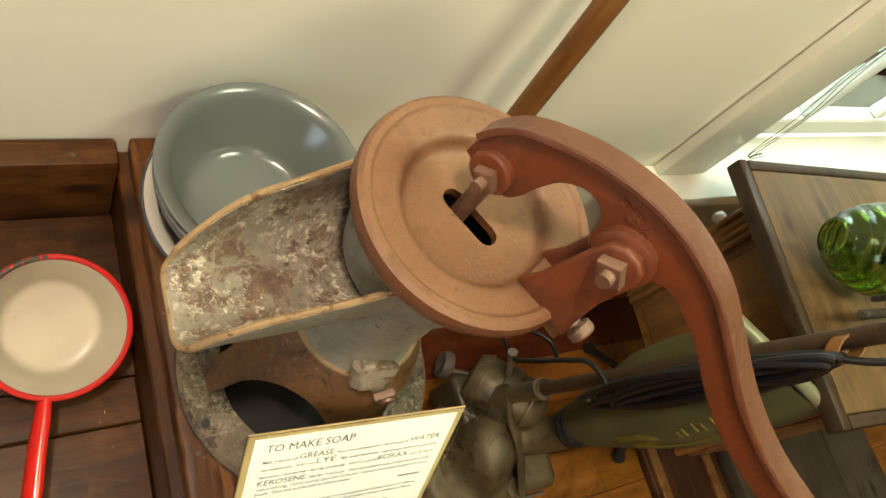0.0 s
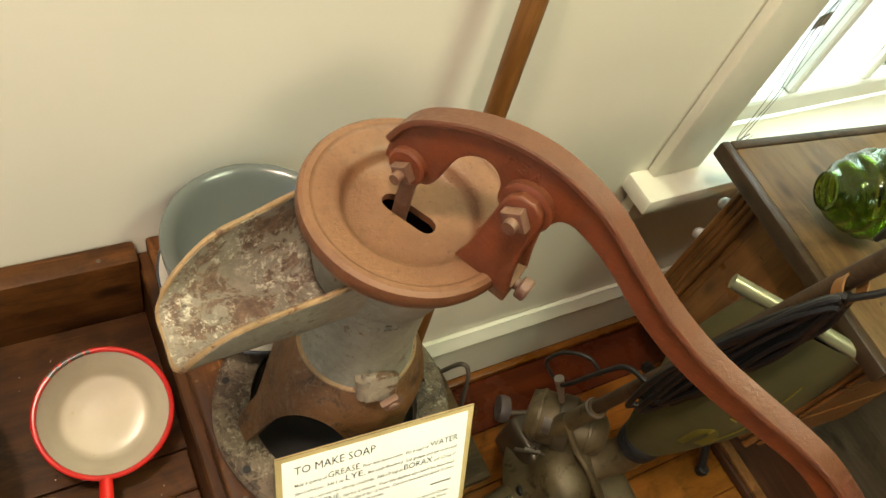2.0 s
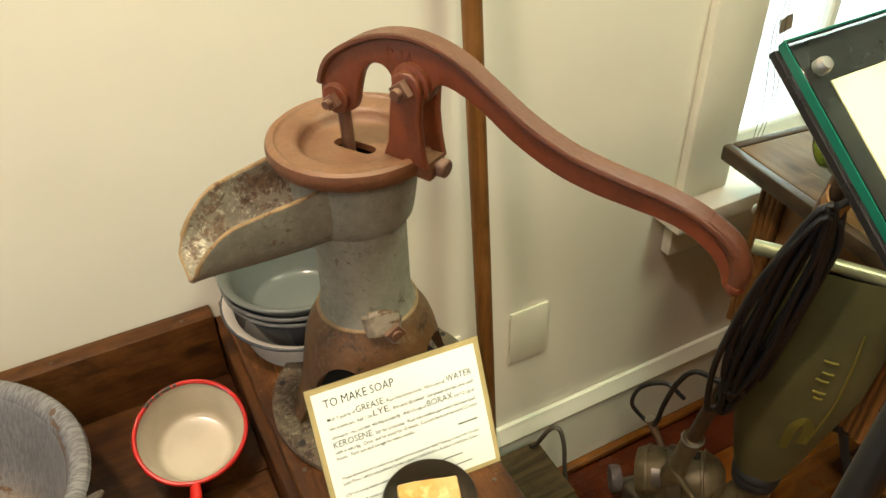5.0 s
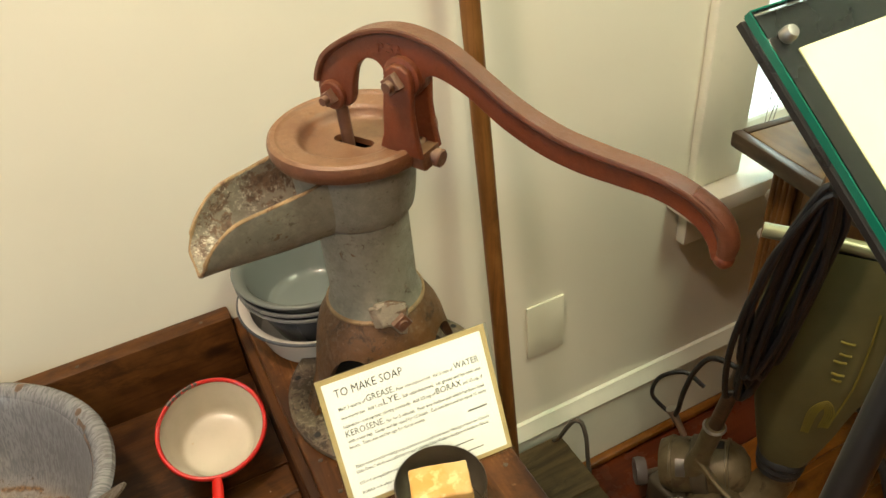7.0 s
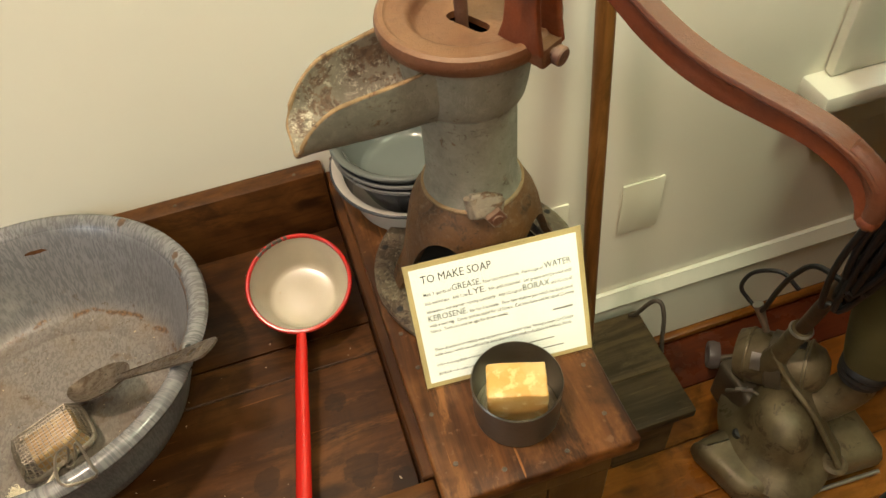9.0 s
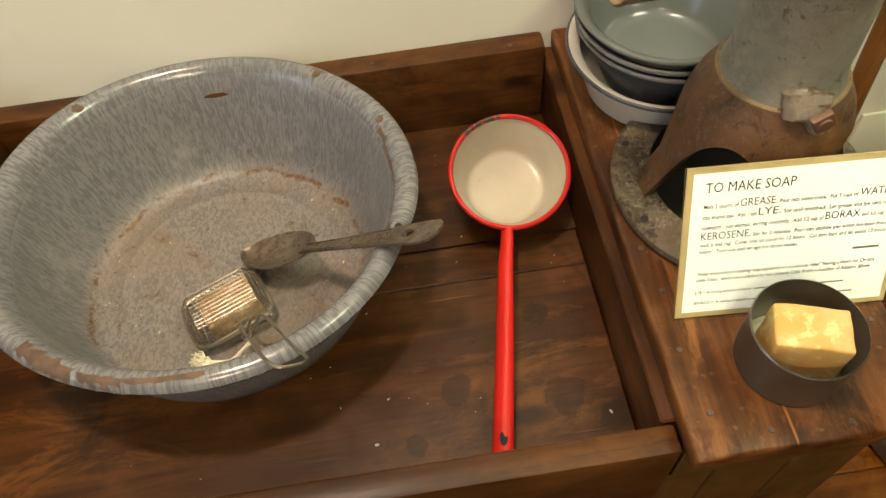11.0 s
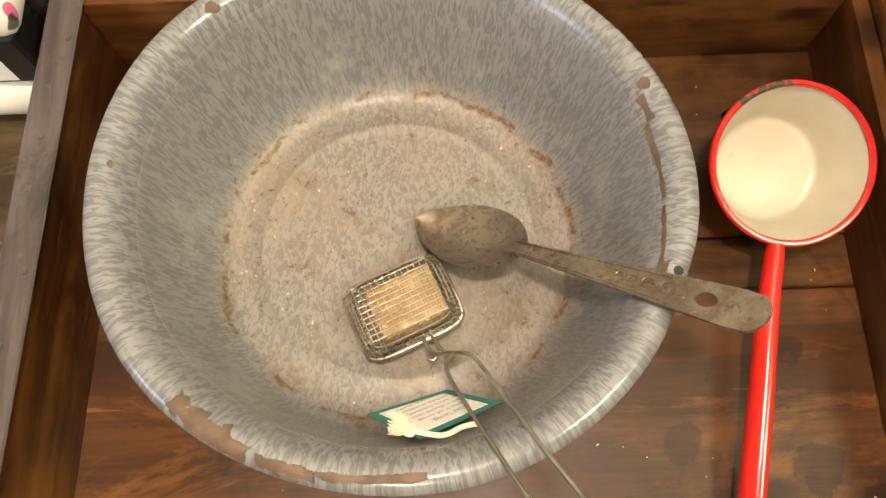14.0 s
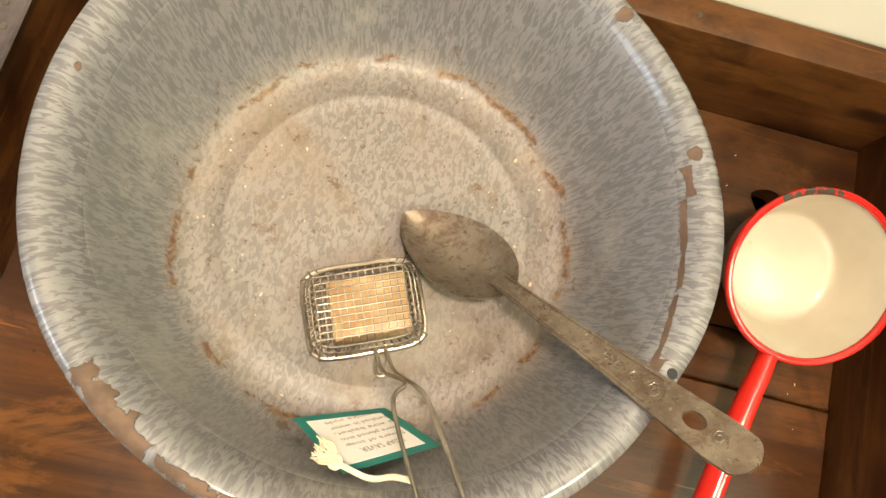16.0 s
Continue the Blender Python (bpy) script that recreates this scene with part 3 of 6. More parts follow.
# ---- the room ----
X0, X1, Y0, CEIL, WT = -2.0, 3.2, -3.2, 2.5, 0.13
WX0, WX1, WZ0, WZ1 = 0.868, 1.62, 0.672, 2.0
wall = box(X0, WX0, 0, WT, FLOOR, CEIL, 0)
wall = join(wall, box(WX1, X1, 0, WT, FLOOR, CEIL, 0), box(WX0, WX1, 0, WT, FLOOR, WZ0, 0), box(WX0, WX1, 0, WT, WZ1, CEIL, 0))
setting("wall_north", wall, M_WALL, "pale cream-green painted plaster wall with a window", "wall")
# three unseen walls added to close the room; their dark tone deepens shadows
setting("wall_south", box(X0, X1, Y0 - 0.1, Y0, FLOOR, CEIL, 0), M_FAR_WALL, "unseen tan wall closing the room, darkened to cut bounced light", "wall")
setting("wall_west", join(box(X0 - 0.1, X0, Y0 - 0.1, -1.5, FLOOR, CEIL, 0), box(X0 - 0.1, X0, -0.5, WT, FLOOR, CEIL, 0), box(X0 - 0.1, X0, -1.5, -0.5, FLOOR, 1.0, 0), box(X0 - 0.1, X0, -1.5, -0.5, 2.0, CEIL, 0)), M_FAR_WALL, "unseen side wall with a window opening, darkened to cut bounced light", "wall")
setting("wall_east", box(X1, X1 + 0.1, Y0 - 0.1, WT, FLOOR, CEIL, 0), M_FAR_WALL, "unseen tan side wall, darkened to cut bounced light", "wall")
setting("ceiling", box(X0 - 0.1, X1 + 0.1, Y0 - 0.1, WT, CEIL, CEIL + 0.1, 0), M_CEIL, "plain off-white ceiling", "ceiling")
floor = setting("floor", box(X0 - 0.1, X1 + 0.1, Y0 - 0.1, WT, FLOOR - 0.06, FLOOR - 0.004, 0), M_FLOOR_RED, "varnished orange pine board floor", "floor")

# baseboard: a tall white board with a moulded cap, and a varnished shoe strip
for xa, xb in ((X0, -0.66), (0.185, X1)):
    b = join(box(xa, xb, -0.018, -0.001, FLOOR + 0.012, 0.262, 0.003), sweep([(xa, -0.010, 0.279), (xb, -0.010, 0.279)], lambda s: [(-0.0085, -0.016), (0.011, -0.016), (0.013, -0.010), (0.008, 0.002), (0.003, 0.010), (0.0, 0.019), (-0.0085, 0.019)], up=(0, 0, 1)))
    setting("baseboard", b, M_BASEBOARD, "tall pale painted baseboard with a moulded top", "baseboard")
    setting("trim", box(xa, xb, -0.036, -0.0185, FLOOR, FLOOR + 0.018, 0.006, 2), M_FLOOR, "varnished shoe strip along the baseboard", "trim")

# ---- window ----
win = thing("window_1", (1.25, 0.0, 0.70), "cream painted wooden window with bright daylight behind it", "window", kind="structure")
part("casing", box(0.765, 0.868, -0.020, -0.001, 0.707, 2.1, 0.004, 2), M_TRIM, win, "cream painted side casing with a small nick")
part("casing", box(1.62, 1.72, -0.020, -0.001, 0.707, 2.1, 0.004, 2), M_TRIM, win)
part("casing", box(0.765, 1.72, -0.021, -0.001, 2.1, 2.2, 0.004, 2), M_TRIM, win)
part("window_sill", box(0.730, 1.765, -0.062, 0.052, 0.673, 0.706, 0.005, 2), M_TRIM, win, "rounded cream window stool with a worn end")
part("apron", box(0.757, 1.73, -0.024, -0.001, 0.595, 0.6725, 0.004, 2), M_TRIM, win)
part("jamb", box(0.8685, 0.876, 0.001, 0.128, 0.7065, 1.999, 0.001), M_TRIM_WHITE, win)
part("jamb", box(1.612, 1.6195, 0.001, 0.128, 0.7065, 1.999, 0.001), M_TRIM_WHITE, win)
sash = part("window_frame", join(box(0.8765, 1.6115, 0.054, 0.09, 0.7065, 0.752, 0.004), box(0.8765, 0.917, 0.0545, 0.0895, 0.753, 1.96, 0.004), box(1.571, 1.6115, 0.0545, 0.0895, 0.753, 1.96, 0.004), box(0.918, 1.57, 0.0545, 0.0895, 1.30, 1.34, 0.004)), M_TRIM_WHITE, win, "white painted lower sash with flaking edges")
for x in (1.135, 1.352):
    part("muntin", box(x - 0.011, x + 0.011, 0.058, 0.086, 0.753, 1.299, 0.004), M_TRIM_WHITE, win)
for xa, xb in ((0.918, 1.123), (1.147, 1.34), (1.364, 1.57)):
    pane = part("pane", box(xa, xb, 0.071, 0.074, 0.753, 1.299, 0), M_PANE, win, "clear window pane")
    pane.visible_shadow = False
pane = part("pane", box(0.918, 1.57, 0.071, 0.074, 1.341, 1.96, 0), M_PANE, win, "clear window pane")
pane.visible_shadow = False
tagged(part("backdrop", box(-3.0, 9.0, 3.0, 3.02, -8.0, 6.0, 0), M_OUT), "bright hazy daylight outside the window", "backdrop", kind="structure")

# ---- wall plates ----
def wall_plate(x, z, label, outlet):
    t = thing("outlet_plate" if outlet else "wall_plate", (x, -0.003, z), label, "wall plate")
    part("plate", box(x - 0.0375, x + 0.0375, -0.006, -0.0005, z - 0.0585, z + 0.0585, 0.0025, 2), M_PLATE, t)
    if outlet:
        for dz in (-0.0195, 0.0195):
            part("socket", box(x - 0.016, x + 0.016, -0.0085, -0.0062, z + dz - 0.013, z + dz + 0.013, 0.002), M_PLATE, t)
            for dx in (-0.0065, 0.0065):
                part("slot", box(x + dx - 0.001, x + dx + 0.001, -0.0092, -0.0086, z + dz - 0.004, z + dz + 0.004, 0), M_INK, t)
    for dz in ((-0.041, 0.041) if not outlet else (0.0,)):
        part("screw", lathe([(0, 0.0014), (0.0030, 0.0010), (0.0036, 0)], n=12), M_IRON, t).matrix_basis = pose(0, -0.0035, dz, 90, 0, 0)
    return t


wall_plate(0.4805, 0.520, "blank ivory wall plate with two screws", False)
wall_plate(0.311, 0.518, "ivory outlet plate behind the pump", True)

# ---- dry sink ----
TX0, TX1, TYF, TYB, TZ = -0.617, -0.012, -0.449, -0.031, 0.70
sink = thing("dry_sink", (-0.22, -0.24, FLOOR), "dark-stained pine dry sink with a sunken tray and side ledge", "dry sink")
part("back_board", box(-0.631, -0.0125, -0.030, -0.002, 0.60, 0.801, 0.004, 2), M_SINK, sink, "back board of the tray with a worn top edge")
def skewed(bm):
    """The left side of the tray is out of square: its front end leans outwards."""
    for v in bm.verts:
        v.co.x += 0.036 * (v.co.y + 0.03)
    return bm


part("side_board", skewed(box(-0.631, -0.6070, -0.4485, -0.0305, 0.60, 0.800, 0.003, 2)), M_SINK_Y, sink)
part("edge_strip", skewed(box(-0.632, -0.6055, -0.4485, -0.0060, 0.8005, 0.804, 0.0015)), M_LEFT_TOP, sink, "greyed worn top edge with nail holes")
part("front_board", box(-0.652, -0.001, -0.474, -0.4495, 0.64, 0.776, 0.004, 2), M_SINK, sink, "front board of the tray with a rounded top")
part("side_board", box(-0.0115, 0.010, -0.4485, -0.003, 0.60, 0.7775, 0.002), M_SINK_Y, sink)
body = part("body", join(box(-0.636, -0.0005, -0.466, -0.004, FLOOR + 0.002, 0.5995, 0.002), box(0.0105, 0.172, -0.466, -0.004, FLOOR + 0.002, 0.7775, 0.002)), M_SINK, sink)
part("top_rail", box(0.001, 0.174, -0.4745, -0.4665, 0.715, 0.777, 0.0015), M_FRONT, sink, "front rail under the ledge")
for i in range(12):
    xa = -0.636 + i * 0.0675
    part("plank", box(xa + 0.0008, xa + 0.0667, -0.4735, -0.4665, FLOOR + 0.003, 0.638 if xa < -0.03 else 0.7135, 0.0012), M_FRONT, sink)
for yb in (-0.0045, -0.12, -0.235, -0.35):
    part("plank", box(0.1725, 0.180, yb - 0.114, yb, FLOOR + 0.003, 0.776, 0.0015), M_FRONT, sink)


def ledge_slab():
    bm = box(-0.001, 0.189, -0.490, -0.001, 0.778, 0.800, 0.0035, 3)
    bmesh.ops.subdivide_edges(bm, edges=[e for e in bm.edges if e.calc_length() > 0.1], cuts=24, use_grid_fill=True)
    for v in bm.verts:
        edge = max(0.0, 1 - abs(v.co.x + 0.001) / 0.03) + max(0.0, 1 - abs(v.co.y + 0.49) / 0.02)
        v.co.z += (0.0016 * noise.noise(v.co * 28) - 0.0006) * (0.4 + edge)
        v.co.x += 0.0016 * edge * noise.noise(v.co * 45)
        v.co.y += 0.0016 * edge * noise.noise(v.co * 38 + Vector((3, 0, 0)))
    return bm


part("ledge", ledge_slab(), M_LEDGE, sink, "worn side ledge with gouges and nail heads")
# tray bottom: three boards, the rear one with a drain hole
hx, hy = -0.083, -0.094
part("bottom_board", box(TX0 - 0.012, TX1 - 0.0005, TYF + 0.0005, -0.2445, TZ - 0.02, TZ, 0.0016), M_SINK, sink)
part("bottom_board", box(TX0 - 0.012, TX1 - 0.0005, -0.2435, -0.2005, TZ - 0.02, TZ - 0.0007, 0.0016), M_SINK, sink)
hole = ring_to_slot(0.03, lambda a: (0.014 * math.cos(a) * (1 + 0.12 * math.sin(3 * a)), 0.011 * math.sin(a)), TZ, 0.02, 32)
hole.transform(Matrix.Translation((hx, hy, 0)))
for v in hole.verts:
    d = v.co - Vector((hx, hy, 0))
    if abs(math.hypot(d.x, d.y) - 0.03) < 1e-4:
        k = 0.03 / max(abs(d.x), abs(d.y))
        v.co.x, v.co.y = hx + d.x * k, hy + d.y * k
part("bottom_board", join(hole, box(TX0 - 0.012, hx - 0.03, -0.1995, TYB, TZ - 0.02, TZ, 0), box(hx + 0.03, TX1 - 0.0005, -0.1995, TYB, TZ - 0.02, TZ, 0), box(hx - 0.03, hx + 0.03, -0.1995, hy - 0.03, TZ - 0.02, TZ, 0), box(hx - 0.03, hx + 0.03, hy + 0.03, TYB, TZ - 0.02, TZ, 0)), M_SINK, sink, "tray board with a drain hole")
nail_at = [(0.012, -0.30, 0.8), (0.017, -0.345, 0.8), (0.014, -0.40, 0.8), (0.02, -0.455, 0.8), (0.06, -0.475, 0.8), (0.12, -0.478, 0.8), (0.168, -0.455, 0.8), (0.02, -0.20, 0.8), (0.172, -0.40, 0.8), (-0.05, -0.02, 0.801), (-0.2, -0.018, 0.801), (-0.35, -0.02, 0.801), (-0.612, -0.06, 0.804), (-0.622, -0.1, 0.804), (-0.622, -0.14, 0.804), (-0.626, -0.18, 0.804), (-0.624, -0.23, 0.804), (-0.629, -0.29, 0.804), (-0.615, -0.075, 0.804), (-0.618, -0.155, 0.804), (-0.632, -0.30, 0.804), (-0.620, -0.24, 0.804)]
for x, y, z in nail_at:
    part("nail", lathe([(0, 0.0011), (0.002, 0.0009), (0.0026, 0.0)], (x, y, z - 0.0003), 9), M_NAIL, sink)

# ---- enamel basin ----
BC, BZ = Vector((-0.3740, -0.2015, 0)), 0.712
tilt = pose(BC.x, BC.y, BZ, -3.0, 1.4, 0)
chips = [((0.115, 0.146), 0.005), ((0.172, 0.064), 0.0045), ((-0.124, 0.135), 0.006), ((-0.180, 0.015), 0.004), ((0.09, -0.155), 0.004)]
M_BASIN = granite_ware("grey_mottled_enamel", (0.124, 0.122, 0.127), (0.192, 0.190, 0.195), [(tuple(tilt.to_3x3() @ Vector((x, y, 0.1255))), s) for (x, y), s in chips])
basin = thing("enamel_basin", (BC.x, BC.y, BZ), "large round grey mottled enamel basin with chipped rim", "basin")
inner = [(0.0, 0.002), (0.060, 0.0025), (0.096, 0.0026), (0.102, 0.0034), (0.1055, 0.0044), (0.107, 0.0046), (0.1085, 0.0044), (0.112, 0.0034), (0.118, 0.0028), (0.128, 0.0032), (0.1340, 0.0052), (0.1390, 0.0090), (0.1435, 0.0150), (0.1478, 0.0240), (0.1520, 0.0370), (0.1570, 0.055), (0.1630, 0.080), (0.1685, 0.103), (0.1740, 0.117), (0.179, 0.1235), (0.184, 0.1265), (0.189, 0.1265), (0.1935, 0.1235), (0.1955, 0.1185), (0.194, 0.114), (0.190, 0.1125), (0.1865, 0.115)]
outer = [(0.181, 0.119), (0.1725, 0.106), (0.1665, 0.081), (0.1605, 0.055), (0.1535, 0.028), (0.146, 0.008), (0.139, 0.0), (0.132, -0.001), (0.0, -0.001)]
bowl = lathe(inner + outer, n=128)
for v in bowl.verts:
    a, k = math.atan2(v.co.y, v.co.x), max(0.0, (v.co.z - 0.02) / 0.1)
    w = 1.012 + 0.010 * k * math.cos(2 * a + 0.5) + 0.004 * k * math.cos(5 * a)
    dent = math.exp(-((a + 0.42) / 0.16) ** 2) * k
    v.co.x, v.co.y = v.co.x * (w - 0.012 * dent), v.co.y * (w - 0.012 * dent)
    v.co.z += 0.0015 * k * math.sin(3 * a + 1)
bowl.transform(tilt)
part("bowl", bowl, M_BASIN, basin)
hang = rod((0.1765, -0.070, 0.1225), (0.1765, -0.070, 0.1264), 0.0032, n=14)
hang.transform(tilt)
part("hanging_hole", hang, M_INK, basin, "dark hanging hole in the rim")

# ---- ladle ----
lt = pose(-0.0785, -0.167, 0.7685, 20, 0, 0) @ Matrix.Scale(0.935, 4)
ladle = thing("enamel_ladle", (-0.077, -0.172, 0.767), "cream enamel dipper with red rim and long red handle", "ladle")
b = lathe([(0.0, -0.0512), (0.020, -0.0515), (0.0375, -0.0516), (0.0412, -0.0508), (0.0438, -0.0482), (0.0462, -0.0420), (0.0490, -0.0340), (0.0525, -0.0242), (0.0565, -0.0145), (0.0605, -0.004), (0.0625, 0.0), (0.0645, -0.001), (0.0625, -0.007), (0.056, -0.028), (0.050, -0.046), (0.044, -0.0535), (0.036, -0.0555), (0.0, -0.0555)], n=72)
b.transform(lt)
part("bowl", b, M_CREAM, ladle, "cream enamel bowl")
b = lathe([(0.0634 + 0.0029 * math.cos(math.tau * k / 10), 0.0005 + 0.0031 * math.sin(math.tau * k / 10)) for k in range(10)], n=72, closed=True)
b.transform(lt)
part("rim", b, M_RED_RIM, ladle, "chipped red enamel rim")
b = tube(smooth_path([(-0.091, -0.221, 0.746), (-0.094, -0.236, 0.7435), (-0.101, -0.266, 0.739), (-0.1155, -0.34, 0.730), (-0.131, -0.415, 0.721), (-0.1350, -0.434, 0.719)], 6), lambda s: 0.0068 + 0.0042 * min(1, s * 1.1), 16, flat=0.72)
handle = part("handle", b, M_RED, ladle, "long glossy red handle")
b = sweep(smooth_path([(-0.1310, -0.4175, 0.7284), (-0.1320, -0.4235, 0.7287), (-0.1332, -0.4305, 0.7289)], 4), lambda s: [(0.0038 * math.sqrt(max(0.02, 1 - (2 * s - 1) ** 2)) * q[0], 0.0006 * q[1]) for q in ((-1, -1), (1, -1), (1, 1), (-1, 1))], up=(0, 0, 1))
part("hanging_hole", b, M_INK, handle, "dark hanging hole")

# ---- pump ----
PX, PY = 0.1165, -0.2445
pump = thing("pitcher_pump", (PX, PY, 0.80), "old cast-iron pitcher pump with red handle and grey body", "pump")
part("flange", lathe([(0.080, 0.0005), (0.110, 0.0005), (0.1135, 0.004), (0.1135, 0.011), (0.110, 0.0145), (0.094, 0.0165), (0.080, 0.0165)], (PX, PY, 0.80), 72, True), M_FLANGE, pump, "pitted round iron foot flange")


def hood():
    bm = bmesh.new()
    n, m = 96, 10
    prof = [(0.0145, 0.094), (0.030, 0.084), (0.055, 0.0755), (0.085, 0.0695), (0.105, 0.0655), (0.120, 0.0605), (0.132, 0.0530), (0.138, 0.0495), (0.142, 0.043)]

    def radius(z):
        for (za, ra), (zb, rb) in zip(prof, prof[1:]):
            if z <= zb:
                return ra + (rb - ra) * max(0.0, (z - za) / (zb - za))
        return prof[-1][1]
    skins = []
    for inset in (0.0, 0.0075):
        rows = []
        for j in range(m + 1):
            row = []
            for i in range(n):
                a = math.tau * i / n
                near = abs((math.degrees(a) - 45 + 45) % 90 - 45) / 37.0
                low = 0.0145 + (0.090 * math.sqrt(1 - near ** 2) if near < 1 else 0)
                z = low + (0.142 - low) * j / m
                r = radius(z) - inset
                row.append(bm.verts.new((PX + r * math.cos(a), PY + r * math.sin(a), 0.80 + z)))
            rows.append(row)
        skins.append(rows)
        for ra, rb in zip(rows, rows[1:]):
            for i in range(n):
                bm.faces.new((ra[i], ra[(i + 1) % n], rb[(i + 1) % n], rb[i]))
    for j in (0, m):
        a, b = skins[0][j], skins[1][j]
        for i in range(n):
            bm.faces.new((a[i], a[(i + 1) % n], b[(i + 1) % n], b[i]))
    bmesh.ops.recalc_face_normals(bm, faces=bm.faces[:])
    return bm


# flat black disc on the ledge, blackens what shows through the base's arches
part("black_disc", lathe([(0.0, 0.0010), (0.079, 0.0010), (0.0795, 0.0)], (PX, PY, 0.80), 48), M_INK, pump, "flat black disc on the ledge inside the foot flange")
part("base", hood(), M_BASE, pump, "rusty brown bell base with arched openings")
part("collar", lathe([(0.040, 0.137), (0.0488, 0.137), (0.0502, 0.1382), (0.0502, 0.1400), (0.0488, 0.1412), (0.0466, 0.1416), (0.040, 0.1416)], (PX, PY, 0.80), 48, True), M_LIP, pump, "tan worn collar ring")
part("cylinder", lathe([(0.0478, 0.1400), (0.0466, 0.1440), (0.0446, 0.1490), (0.0434, 0.1560), (0.0432, 0.235), (0.044, 0.246), (0.0395, 0.248)], (PX, PY, 0.80), 64), M_PUMP, pump, "grey painted iron cylinder")
head = part("head", lathe([(0.040, 0.241), (0.0455, 0.243), (0.0505, 0.249), (0.0525, 0.258), (0.055, 0.275), (0.0562, 0.295), (0.057, 0.312), (0.050, 0.313), (0.049, 0.29), (0.044, 0.262), (0.038, 0.25)], (PX, PY, 0.80), 64), M_PUMP, pump, "grey painted flared pump head")
m = frame_of((0.94, 0.34, 0), (0, 0, 1), (PX - 0.0085, PY - 0.0415, 1.028))
for i, ch in enumerate("2334"):
    b = letters(ch, 0.006, 0.008, Matrix.Translation((0.0072 * (i - 1.5), 0, 0)), 0.0)
    bmesh.ops.solidify(b, geom=b.faces[:], thickness=0.0007)
    for v in b.verts:
        th = v.co.x / 0.042
        v.co = Vector((PX - 0.002 + (0.0437 + v.co.z) * math.sin(th + 0.0), PY - (0.0437 + v.co.z) * math.cos(th), 1.026 + v.co.y))
    part("cast_figure", b, M_PUMP, pump, "raised cast figure under grey paint")


fig = letters("2", 0.0052, 0.0062, Matrix.Translation((0.004, -0.011, 0)), 0.0)
bmesh.ops.solidify(fig, geom=fig.faces[:], thickness=0.0007)
for v in fig.verts:
    th = v.co.x / 0.042
    v.co = Vector((PX - 0.002 + (0.0437 + v.co.z) * math.sin(th), PY - (0.0437 + v.co.z) * math.cos(th), 1.026 + v.co.y))
part("cast_figure", fig, M_PUMP, pump, "raised cast figure under grey paint")


def spout_point(q, a, t=0.0):
    """q: 0 at the body to 1 at the lip; a: 0 to pi across the trough; t: wall thickness inwards."""
    cx, cz = math.cos(a), math.sin(a) ** (0.6 + 0.35 * q * q)
    half = 0.0455 - 0.0125 * q
    rim = 1.109 - 0.023 * q - 0.006 * q ** 3 - 0.014 * max(0.0, (q - 0.7) / 0.3) ** 2 - 0.003 * math.sin(math.tau * q)
    bottom = 1.034 + 0.013 * q ** 1.5
    round_off = max(0.0, (q - 0.62) / 0.38) ** 2
    x = 0.098 - q * 0.137 + 0.006 * round_off * abs(cx) ** 6
    y = PY + 0.005 - 0.023 * q + (half - t) * math.copysign(abs(cx) ** 0.66, cx) * (1 - 0.12 * round_off)
    return Vector((x, y, rim - (rim - bottom - t) * cz))


def spout():
    bm = bmesh.new()
    nu, nw = 26, 18
    skins = []
    for skin in (0, 1):
        rows = [[bm.verts.new(spout_point(i / nu, math.pi * j / nw, 0.0046 * skin)) for j in range(nw + 1)] for i in range(nu + 1)]
        skins.append(rows)
        for a, b in zip(rows, rows[1:]):
            for j in range(nw):
                bm.faces.new((a[j], a[j + 1], b[j + 1], b[j]))
    for i in range(nu):
        for j in (0, nw):
            bm.faces.new((skins[0][i][j], skins[0][i + 1][j], skins[1][i + 1][j], skins[1][i][j]))
    for i in (0, nu):
        for j in range(nw):
            bm.faces.new((skins[0][i][j], skins[0][i][j + 1], skins[1][i][j + 1], skins[1][i][j]))
    bmesh.ops.recalc_face_normals(bm, faces=bm.faces[:])
    return bm


sp = part("spout", spout(), M_SPOUT, pump, "open trough spout with flaking paint and rust", 50)
sp.data.materials.append(M_PUMP)
for f in sp.data.polygons[:26 * 18]:
    f.material_index = 1
lip = [spout_point(k / 20, 0.0, 0.0022) for k in range(20)] + [spout_point(1.0, math.pi * k / 18, 0.0022) for k in range(19)] + [spout_point(1 - k / 20, math.pi, 0.0022) for k in range(1, 21)]
part("spout_lip", tube(lip, lambda q: 0.0020 + 0.0003 * math.sin(60 * q), 8), M_LIP, sp, "pale worn paint along the spout edge")
slot_turn = radians(-60)


def slot_edge(a):
    a -= slot_turn
    u, v = math.cos(a), math.sin(a)
    k = 1 / max(abs(u) / 0.0205, abs(v) / 0.0068, 1e-6)
    u, v = u * k, v * k
    if abs(u) > 0.0137:
        d = math.atan2(v, abs(u))
        u = math.copysign(0.0137 + 0.0068 * max(0, 1 - (v / 0.0068) ** 2) ** 0.5, u)
    c, s = math.cos(slot_turn), math.sin(slot_turn)
    return u * c - v * s, u * s + v * c


CPX, CPY = 0.1185, -0.2505
